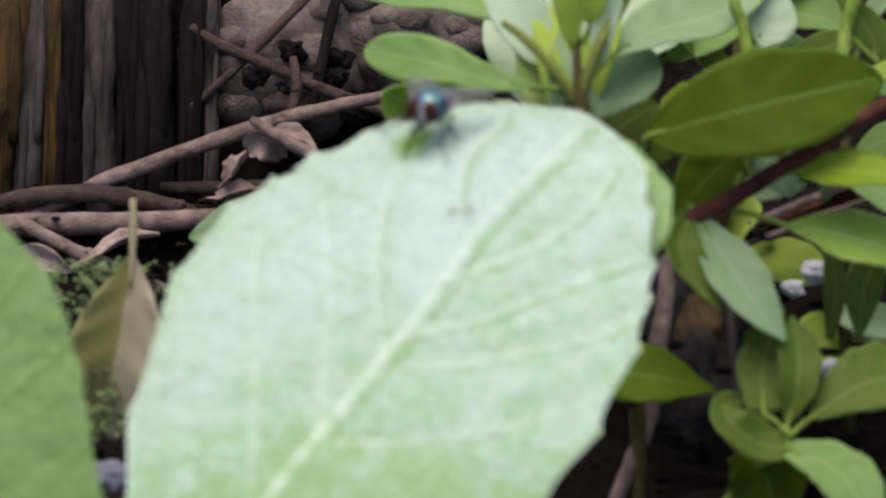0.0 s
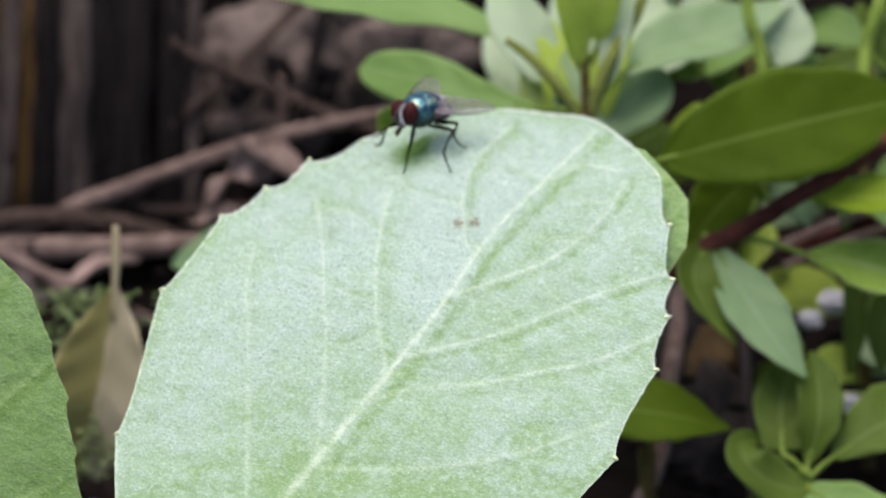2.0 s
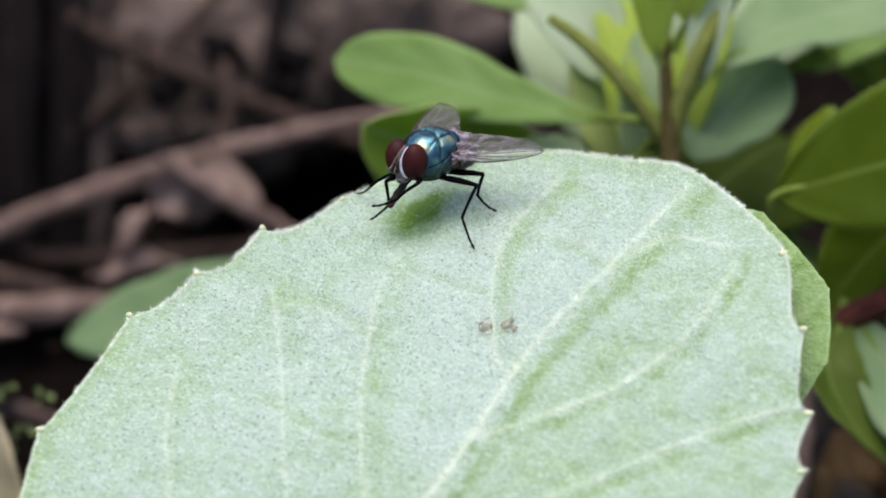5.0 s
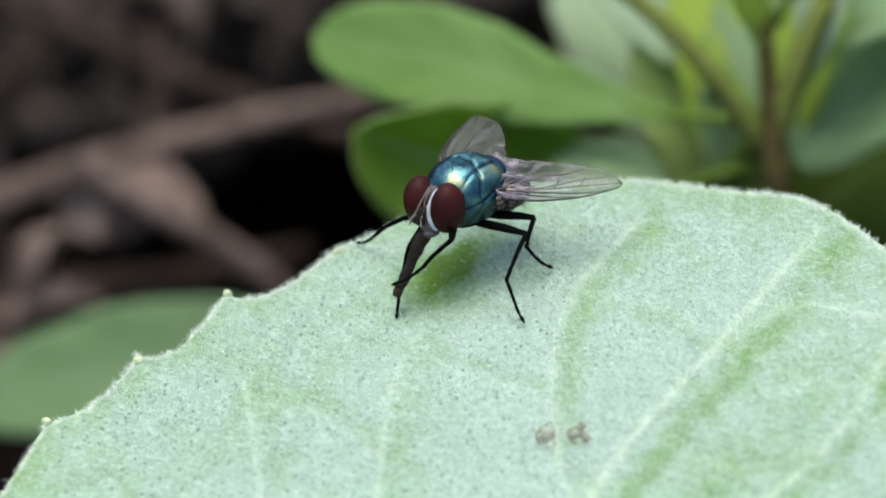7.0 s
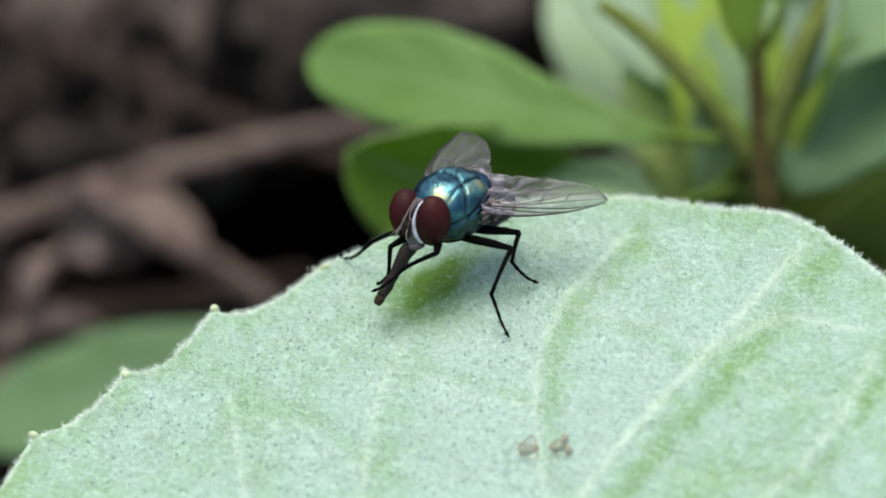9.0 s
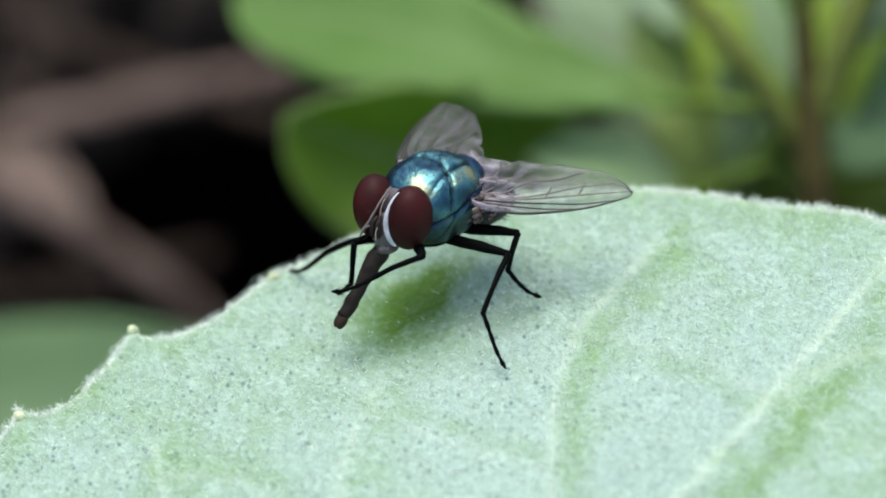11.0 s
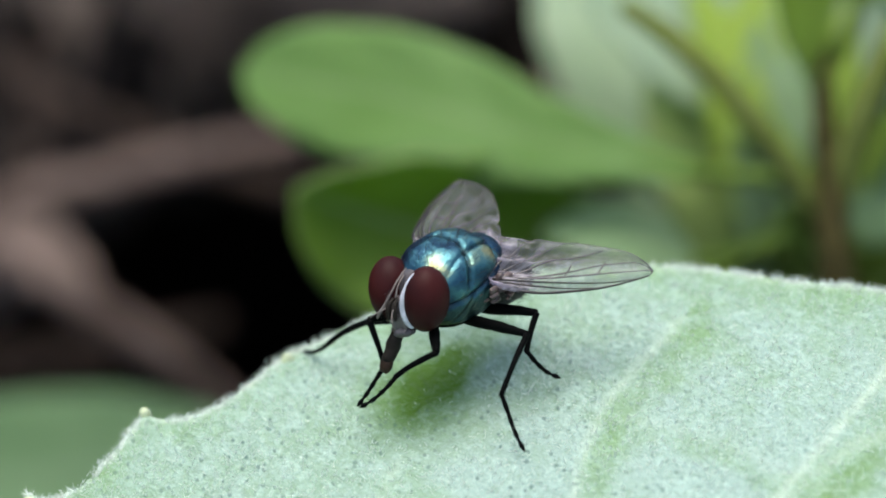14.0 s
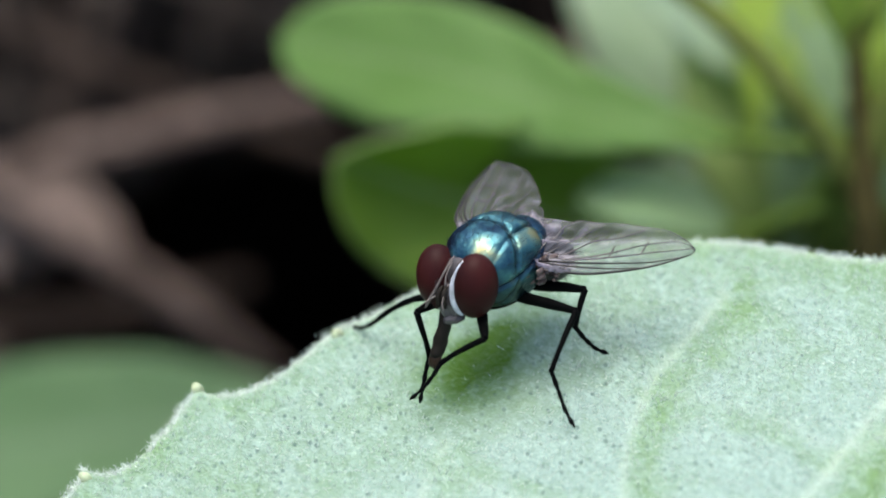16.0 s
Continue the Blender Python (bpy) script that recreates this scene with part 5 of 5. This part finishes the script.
    for k in range(34):
        p = root + axis * rng.uniform(-0.45, 0.9) + chord * rng.uniform(-0.2, 0.85) + up * rng.uniform(-0.75, 0.2)
        knobs.append(ball(p, (rng.uniform(0.08, 0.26), rng.uniform(0.05, 0.14), rng.uniform(0.05, 0.16)), 10, 8, lambda x, y, z, q=k: 1 + 0.5 * noise.noise(Vector((x * 2 + q, y * 2, z * 2)))))
    part("wing_hinge", join(*knobs), FLY_HINGE, wing, "tan knobbly wing hinge")
    return wing


FLY_COSTA = plain("wing_front_vein", (0.030, 0.022, 0.020), 0.45)
FLY_HINGE = plain("wing_hinge", (0.10, 0.066, 0.060), 0.3, 1500)


def thorax_warp(x, y, z):
    w = (abs(x) ** 2.5 + abs(y) ** 2.5 + abs(z) ** 2.5) ** -0.4
    return w * (1 - thorax_seam(x, y, z)) * (1 + 0.03 * noise.noise(Vector((x * 2.6 + 4, y * 2.6, z * 2.6))))


def thorax_seam(x, y, z):
    """How deep the seams between the plates are cut."""
    w = 1.0
    if z > 0.0:
        top = min(1, z * 3)
        w -= 0.10 * math.exp(-(abs(x + 0.06 - 0.30 * y * y) / 0.050) ** 1.4) * top
        w -= 0.085 * math.exp(-(abs(abs(y) - 0.50 - 0.22 * x) / 0.045) ** 1.4) * top * (0.35 + 0.65 * min(1, max(0, 0.5 - 2.2 * x)))
        w -= 0.07 * math.exp(-(abs(x + 0.70 - 0.2 * y * y) / 0.045) ** 1.4) * top
    flank = min(1, max(0, 4 * (abs(y) - 0.5)))
    w -= 0.09 * math.exp(-(abs(z - 0.10 + 0.35 * x) / 0.06) ** 1.4) * flank
    w -= 0.07 * math.exp(-(abs(x - 0.12 + 0.5 * z) / 0.05) ** 1.4) * flank * (z < 0.1)
    return 1 - w


def build_fly():
    fly = new("fly")
    fly.empty_display_size = 0.003
    tagged(fly, "metallic blue-green fly with dark red eyes standing on the leaf", "fly")
    fly.matrix_world = FLY
    rng = random.Random(2)
    ball_of, mid = (2.0, 1.70, 1.66), Vector((-1.40, 0, 4.72))
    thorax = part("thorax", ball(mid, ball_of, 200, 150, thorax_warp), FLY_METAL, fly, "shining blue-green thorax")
    seam = []
    for v in thorax.data.vertices:
        d = Vector([(v.co[k] / MM - mid[k]) / ball_of[k] for k in range(3)]).normalized()
        seam.append(min(1.0, max(0.0, thorax_seam(*d) * 12 - 0.30)))
    thorax.data.attributes.new("seam", "FLOAT", "POINT").data.foreach_set("value", seam)
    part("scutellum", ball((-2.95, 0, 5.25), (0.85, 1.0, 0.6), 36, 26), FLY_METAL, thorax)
    part("belly", ball((-1.55, 0, 3.85), (1.75, 1.3, 1.15), 30, 20), FLY_DARK, thorax)
    for s in (1, -1):
        part("shoulder", ball((-0.5, 1.15 * s, 4.85), (0.42, 0.36, 0.42), 20, 14), FLY_METAL, thorax)
    rings = lambda x, y, z: 1 - 0.05 * max(0, math.cos(9 * x + 0.6)) ** 8
    part("abdomen", ball((-4.0, 0, 3.55), (1.55, 1.2, 0.95), 48, 32, rings), FLY_ABDOMEN, fly, "dark grey-brown abdomen")
    bristles = []
    for k in range(150):
        th, ph = rng.uniform(0.1, 1.5), rng.uniform(0, 2 * math.pi)
        d = Vector((math.sin(th) * math.cos(ph), math.sin(th) * math.sin(ph), math.cos(th)))
        b = mid + Vector((d.x * ball_of[0], d.y * ball_of[1], d.z * ball_of[2])) * thorax_warp(*d) * 0.98
        bristles.append(spike(b, b + (d + Vector((-0.9, 0, 0.2))) * rng.uniform(0.15, 0.4), 0.014))
    for k in range(80):
        th, ph = rng.uniform(1.3, 2.4), rng.uniform(0, 2 * math.pi)
        d = Vector((-abs(math.sin(th) * math.cos(ph)), math.sin(th) * math.sin(ph), math.cos(th)))
        b = Vector((-4.0 + d.x * 1.5, d.y * 1.15, 3.55 + d.z * 0.9))
        bristles.append(spike(b, b + (d + Vector((-0.8, 0, 0))) * rng.uniform(0.2, 0.45), 0.014))
    for k in range(120):
        s = rng.choice((1, -1))
        b = Vector((rng.uniform(-3.9, -2.4), s * rng.uniform(1.15, 1.6), rng.uniform(3.3, 4.7)))
        bristles.append(spike(b, b + Vector((rng.uniform(-0.4, 0.2), s * rng.uniform(0.1, 0.4), rng.uniform(-0.3, 0.2))), 0.013))
    tagged(part("bristles", join(*bristles), FLY_BRISTLE, fly, smooth=False), kind="stuff")
    # head, in its own space with the neck as origin
    head = part("head", ball((0.50, 0, 0.0), (0.60, 0.95, 1.05), 40, 28), FLY_FACE, fly, "grey-brown head between the eyes")
    head.matrix_basis = Matrix.Translation(NECK * MM)
    EYE = (0.92, 0.88, 1.29)
    for s in (1, -1):
        set_in = Euler((radians(-6 * s), radians(-12), 0)).to_matrix().to_4x4()
        eye = ball((0, 0, 0), EYE, 44, 32)
        eye = moved(eye, Matrix.Translation((0.70, 0.86 if s > 0 else -0.95, 0.10 if s > 0 else 0.15)) @ set_in)
        part("eye", eye, FLY_EYE, head, "large dark red compound eye")
        if s > 0:
            band = []
            for k in range(9):
                q = radians(56 - 14.5 * k)
                p = Vector((0.86 * EYE[0] * math.cos(q), -0.51 * EYE[1] * math.cos(q), EYE[2] * math.sin(q)))
                band.append(Matrix.Translation((0.70, 0.86 * s, 0.10)) @ set_in @ p)
            part("silver_band", tube(band, [0.03, 0.05, 0.075, 0.11, 0.15, 0.17, 0.17, 0.11], 10, 0.1, 4), FLY_SILVER, head, "silvery band along the eye")
        part("antenna", tube([(1.45, 0.10 * s, 0.30), (1.74, 0.14 * s, 0.06), (1.84, 0.17 * s, -0.45)], [0.06, 0.11, 0.13, 0.06], 10), FLY_MOUTH, head)
        part("arista", tube([(1.75, 0.14 * s, 0.05), (2.1, 0.35 * s, -0.02), (2.4, 0.60 * s, -0.2)], [0.032, 0.022, 0.010], 6), FLY_GREY, head)
    dents = lambda x, y, z: 1 - 0.16 * math.exp(-((abs(y) - 0.42) / 0.16) ** 2) * (x > 0) + 0.10 * noise.noise(Vector((x * 2.4, y * 2.4, z * 2.4)))
    part("face", ball((1.24, -0.04, -0.52), (0.56, 0.56, 0.78), 40, 30, dents), FLY_FACE, head)
    part("cheek_strip", tube([(0.62, 0, 1.22), (1.10, -0.10, 0.86), (1.55, -0.36, 0.22), (1.80, -0.66, -0.28), (1.86, -0.86, -0.58)], [0.02, 0.04, 0.055, 0.065, 0.03], 10, 0.2), FLY_GREY, head, "beige strip beside the eye")
    part("frons", tube([(0.8, 0, 1.0), (1.22, 0, 0.70), (1.42, 0, 0.30)], [0.025, 0.03, 0.05], 8), FLY_GREY, head)
    part("mouth_margin", ball((1.36, 0, -1.06), (0.46, 0.50, 0.28), 28, 20, dents), FLY_FACE, head)
    vib = []
    for k in range(26):
        s = rng.choice((1, -1))
        b = Vector((1.5 + rng.uniform(-0.1, 0.3), s * rng.uniform(0.15, 0.42), rng.uniform(-1.0, 0.6)))
        vib.append(spike(b, b + Vector((rng.uniform(0.2, 0.45), s * rng.uniform(0, 0.15), rng.uniform(-0.35, 0.1))), 0.012))
    tagged(part("face_bristles", join(*vib), FLY_BRISTLE, head, smooth=False), kind="stuff")
    # proboscis, hinged under the head
    prob = part("proboscis", tube([(-0.05, 0, 0.75), (0, 0, 0.1), (0.05, 0, -0.6), (0.03, 0, -1.3), (-0.03, 0, -2.0), (0, 0, -2.7)], [0.30, 0.36, 0.34, 0.25, 0.29, 0.23], 14, 0.25, 6, 3), FLY_MOUTH, fly, "dark brown extended proboscis")
    part("mouth_pad", ball((0.0, 0, -2.85), (0.21, 0.28, 0.38), 18, 14, lambda x, y, z: 1 - 0.2 * math.exp(-(y / 0.25) ** 2)), FLY_TIP, prob, "reddish-brown sponging pad")
    for s in (1, -1):
        build_wing(fly, s)
    hips = {"mid": Vector((-1.35, 0.65, 3.12)), "hind": Vector((-2.2, 0.65, 3.2)), "fore": Vector((0.05, 0.7, 3.5))}
    stay = []
    for s, mid_foot, hind_foot in ((1, on_leaf(3.85, -1.95), on_leaf(5.4, 0.6)), (-1, on_leaf(-4.3, 1.75), None)):
        flip = Vector((1, s, 1))
        knee, ankle = Vector((-1.65, 4.15 * s, 3.8)), Vector((0.35, 4.85 * s, 2.25))
        if s < 0:
            knee, ankle = aside(-2.0, 3.05, -3.2), aside(-3.3, 2.25, -4.6)
        stay.append(leg(fly, hips["mid"] * flip, knee, ankle, mid_foot, 30 + s))
        foot = hind_foot if hind_foot is not None else Vector((-4.2, -4.4, 0.2))
        knee, ankle = (Vector((-3.1, 3.2, 3.75)), Vector((-2.3, 3.5, 2.5))) if s > 0 else (Vector((-3.4, -3.2, 3.7)), Vector((-3.2, -3.8, 2.2)))
        stay.append(leg(fly, hips["hind"] * flip, knee, ankle, foot, 40 + s))
    fores = []
    for s in (1, -1):
        femur = part("leg", limb(UPPER, FEMUR, 50 + s), FLY_DARK, fly)
        shin = part("tibia", limb(MIDDLE + 0.05, SHIN, 52 + s, 0.06), FLY_DARK, femur)
        tarsus = part("tarsus", limb(LOWER, FOOT, 54 + s, -0.12), FLY_DARK, femur)
        fores.append((femur, shin, tarsus, hips["fore"] * Vector((1, s, 1)), s))
    return fly, head, prob, stay, fores


FLY_TIP = plain("mouth_pad", (0.030, 0.017, 0.010), 0.45, 2500, Specular_IOR_Level=0.15)
UPPER, MIDDLE, LOWER = 2.05, 2.0, 1.85
fly, head, proboscis, standing_legs, fore_legs = build_fly()


# ---- movement ----
def motions():
    # the lens finds the fly in the first second
    focus = new("focus_point")
    focus.empty_display_size = 0.002
    cam.data.dof.focus_object = focus
    walk(focus, [(0, pose(*place(2, 5, -118))), (0.3, pose(*place(2, 5, -102))), (0.5, pose(*place(2, 5, -60))), (0.7, pose(*place(1.5, 5, -26))), (0.9, pose(*place(1.2, 5, 8))), (1.2, pose(*place(1.2, 5, 42))), (2.0, pose(*place(1.2, 5, 42))), (2.6, pose(*place(1.2, 5, 26))), (3.6, pose(*place(1.2, 5, 20))), (4.2, pose(*place(1.2, 5, 10))), (6.3, pose(*place(1.2, 5, 3))), (16, pose(*place(1.2, 5, 2)))])
    # the body turns a little towards its right in the first second
    turns = [(0, 22, 0.7, -0.1), (0.3, 21, 0.4, 0), (0.5, 17, 0.05, 0.1), (0.8, 5, -0.3, 0), (1.0, 0, -0.45, 0), (4.2, 0, -0.42, 0), (6.3, 0, 0, 0), (9.2, 0, 0, 0), (11.3, 0, -0.3, 0.1), (15.0, 0, -0.3, 0.1), (16, 2, -0.45, -0.1)]
    pivot = Vector((-1.8, 0, 0)) * MM
    spun = lambda a, du=0, dv=0: Matrix.Translation(SLOPE @ Vector((du, dv, 0)) * MM) @ FLY @ Matrix.Translation(pivot) @ pose(0, 0, 0, 0, 0, a) @ Matrix.Translation(-pivot)
    body = lambda t: [float(np.interp(t, [q[0] for q in turns], [q[k] for q in turns])) for k in (1, 2, 3)]
    times = sorted({q[0] for q in turns} | {q[0] for q in PATH})
    walk(fly, [(t, swayed(t) @ spun(*body(t))) for t in times])
    for leaf in plant:
        walk(leaf, [(t, swayed(t) @ VIEW) for t in times])
    for n, ob in enumerate(standing_legs):
        step = (-0.36, -0.22, 0) if n == 2 else (-0.38, 0.18, 0)
        shuffle = lambda t: Matrix.Translation(SLOPE @ Vector(step) * MM) if t > 11 else Matrix()
        rest = ob.matrix_basis.copy()
        walk(ob, [(t, spun(*q).inverted() @ shuffle(t) @ FLY @ rest) for t, *q in turns])
    # head: seconds, yaw, pitch, roll, rise on its neck
    nods = [(0, 2, 6, 2, 0.15), (0.5, 0, 4, 6, 0.15), (1.0, -3, 0, 8, 0.15), (1.5, -3, 0, 8, 0.15), (2.0, -3, 0, 8, 0.15), (2.5, -1, 0, 8, 0.15), (3.0, -5, 0, 8, 0.15), (3.5, -7, 0, 8, 0.15), (4.0, -3, 2, 6, 0.18), (4.2, -3, 2, 6, 0.18),
            (6.3, 0, 4, 3, -0.12), (7.0, 3, 4, 3, -0.15), (7.5, 1, 4, 3, -0.16), (8.0, 4, 4, 3, 0.02), (8.5, 3, 4, 3, 0.04), (9.2, 3, 4, 3, -0.04), (11.3, 3, 4, -1, 0.1), (11.5, 3, 4, -2, 0.1), (12.0, 4, 4, 3, 0.05), (14.0, 3, 4, 3, 0.0),
            (14.5, 2, 2, 3, 0.0), (15.0, 2, 4, 3, -0.18), (15.5, 2, 4, 3, -0.26), (16.0, 4, 4, 3, -0.16)]
    lift = lambda h: NECK + Vector((0, 0, h))
    walk(head, [(t, Matrix.Translation(lift(h) * MM) @ pose(0, 0, 0, r + 9, p, y)) for t, y, p, r, h in nods])
    # proboscis: seconds, where its tip shows (u, v)
    laps = [
        (0, -1.85, 1.8), (1, -1.82, 1.85), (1.5, -1.91, 1.98), (2, -1.87, 1.78), (2.5, -1.69, 1.56), (3, -1.76, 1.61), (3.5, -1.88, 1.88), (4, -2.17, 1.77),
        (6.5, -2.28, -0.29), (7, -2.47, -0.73), (7.5, -1.81, 0.65), (8, -1.43, 0.77), (8.5, -2.48, -0.37), (9, -2.71, -0.38), (11.5, -2.94, -0.35), (12, -1.6, 1.01),
        (12.5, -1.7, 0.45), (13, -2.47, 0.17), (13.5, -1.72, 0.98), (14, -1.78, 1.07), (14.5, -2.09, 0.33), (15, -2.72, -0.88), (15.5, -2.32, 0.79), (16, -1.91, 0.37),
    ]
    rows = []
    for t, u, v in laps:
        yaw = float(np.interp(t, [q[0] for q in nods], [q[1] for q in nods]))
        joint = NECK + Matrix.Rotation(radians(yaw), 3, "Z") @ Vector((1.30, 0, -1.15))
        turn, du, dv = body(t)
        tip = aside(u - du, v - dv, joint.y)
        down = (tip - joint).normalized()
        rows.append((t, stand_on(tip - down * 3.2, down)))
    walk(proboscis, rows)
    # forelegs: seconds, then where knee, ankle and claw show (u, v each)
    left_early = [
        (0, -0.3, 1.15, -0.75, -0.72, -1.25, -2.48), (1, -0.3, 1.15, -0.75, -0.72, -1.21, -2.4), (1.5, -0.3, 1.15, -0.75, -0.72, -1.29, -2.44),
        (2, -0.3, 1.15, -0.75, -0.72, -1.25, -2.48), (2.5, -0.3, 1.15, -0.75, -0.72, -1.23, -2.49), (3, -0.06, 2.84, -1.86, 1.77, -3.23, 1.04),
        (3.5, -0.22, 2.72, -1.98, 0.98, -4.7, 0.04), (4, -0.25, 2.78, -1.49, 1.77, -4.68, 0.67), (6.5, 0.29, 2.18, -1.4, 0.92, -3.33, 0.75),
        (7, 0.31, 2.18, -1.91, 0.04, -3.85, -0.69), (7.5, 0.49, 2.31, -1.55, 1.06, -3.6, -0.19), (8, 0.56, 2.14, -1.36, 1.21, -2.8, -0.56),
        (8.5, 0.61, 2.51, -1.39, 2, -3.23, 1.55), (9, 0.3, 2.24, -1.71, 1.23, -3.57, -0.09),
    ]
    left_late = [
        (11.5, 0.35, 2.58, -1.98, 1.56, -4.12, 1.09), (12, -1.1, 1.35, -2.12, 0.65, -4.59, -0.3), (12.5, 0.21, 2.11, -1.34, 1.22, -2.78, 0.02),
        (13, 0.28, 2.47, -1.51, 1.38, -3.5, 0.72), (13.5, 0.03, 2.14, -1.37, 1.09, -2.97, -0.61), (14, 0.17, 1.94, -1.31, 1, -2.73, -0.18),
        (14.5, -0.05, 1.56, -0.7, -0.09, -1.1, -1.63), (15, 0.34, 2.36, -2.01, 1.18, -4.2, 0.3), (15.5, -0.9, 1.33, -2.32, 0.63, -3.34, -0.8),
        (16, 0.1, 1.59, -1.57, 0.62, -3.01, -1.01),
    ]
    right_early = [
        (0, -2.85, 2.65, -3.27, 1.33, -4.81, 0.65), (1, -2.82, 2.54, -3.37, 1.16, -4.74, 0.7), (1.5, -2.86, 2.66, -3.27, 1.53, -4.76, 0.77),
        (2, -2.85, 2.65, -3.27, 1.33, -4.81, 0.65), (2.5, -2.77, 2.24, -3.17, 1.2, -4.83, 0.59), (3, -2.36, 2.59, -1.7, 2.27, -3.49, 1.53),
        (3.5, -2.38, 2.71, -2.38, 1.21, -3.64, 0.38), (4, -2.4, 2.78, -2.17, 1.44, -3.41, 0.5), (6.5, -1.95, 2.47, -1.9, 1.14, -2.39, -0.18),
        (7, -1.9, 1.58, -2.22, -0.27, -2.39, -1.51), (7.5, -1.92, 2.7, -1.93, 0.65, -2.81, -0.29), (8, -2.02, 2.43, -1.74, 1.32, -2.14, -0.11),
        (8.5, -1.89, 3.06, -1.67, 2.06, -2.12, 1.06), (9, -1.97, 2.53, -2.05, 1.41, -2.38, 0.86),
    ]
    right_late = [
        (11.5, -2.31, 3.07, -2.39, 1.75, -2.7, 1.28), (12, -2.19, 2.81, -2.17, 0.89, -3.92, -0.14), (12.5, -2.11, 2.74, -1.99, 0.62, -2.9, -0.78),
        (13, -2.17, 3.18, -2.11, 1.62, -2.71, 0.89), (13.5, -2, 2.56, -1.84, 0.98, -2.01, -0.55), (14, -2.32, 3.13, -1.78, 1.47, -2.85, -0.3),
        (14.5, -2.83, 2.62, -3.03, 1.2, -5.34, 1.56), (15, -2.42, 2.6, -2.48, 1.06, -2.72, 0.35), (15.5, -2.6, 2.65, -2.6, 0.86, -3.25, -0.73),
        (16, -2.45, 2.55, -2, 1.01, -2.32, -1),
    ]
    for which, (femur, shin, tarsus, hip, s) in enumerate(fore_legs):
        rows = (right_early + right_late) if which else (left_early + left_late)
        keys = [[], [], []]
        for k in range(161):
            t = k / 10
            if t < 2.5 and k % 5:
                continue
            spots = [float(np.interp(t, [q[0] for q in rows], [q[i] for q in rows])) for i in range(1, 7)]
            now = spun(*body(t))
            p = VIEW.inverted() @ (now @ (hip * MM)) / MM
            rub = 0.16 * math.sin(2 * math.pi * 4 * t) * (1 if which else -1) if t > 2.9 and not 14.2 < t < 14.8 else 0.0
            down = t < 2.6 or 14.35 < t < 14.65
            chain = [p]
            for i, length in enumerate((UPPER, MIDDLE, LOWER)):
                d = Vector((spots[2 * i] - p.x + rub * i * 0.5, spots[2 * i + 1] - p.y + rub * i * 0.5, 0))
                if d.length > length * 0.97:
                    d *= length * 0.97 / d.length
                lift = math.sqrt(length ** 2 - d.length_squared)
                d.z = lift * (1, -1, 0.5)[i] if s > 0 else lift * (1, -0.6, 0.5)[i]
                q = p + d
                if down and i == 2 or q.z < leaf_c(q.x, q.y) + 0.1:
                    q.z = leaf_c(q.x, q.y) + 0.1
                p = p + (q - p).normalized() * length
                chain.append(p)
            hinge = [(now.inverted() @ VIEW @ (q * MM)) / MM for q in chain]
            poses = [bone(a, b, Vector((0.3, -0.4 * s, 1))) for a, b in zip(hinge[:-1], hinge[1:])]
            keys[0].append((t, poses[0]))
            keys[1].append((t, poses[0].inverted() @ poses[1]))
            keys[2].append((t, poses[0].inverted() @ poses[2]))
        for ob, row in zip((femur, shin, tarsus), keys):
            walk(ob, row)


motions()
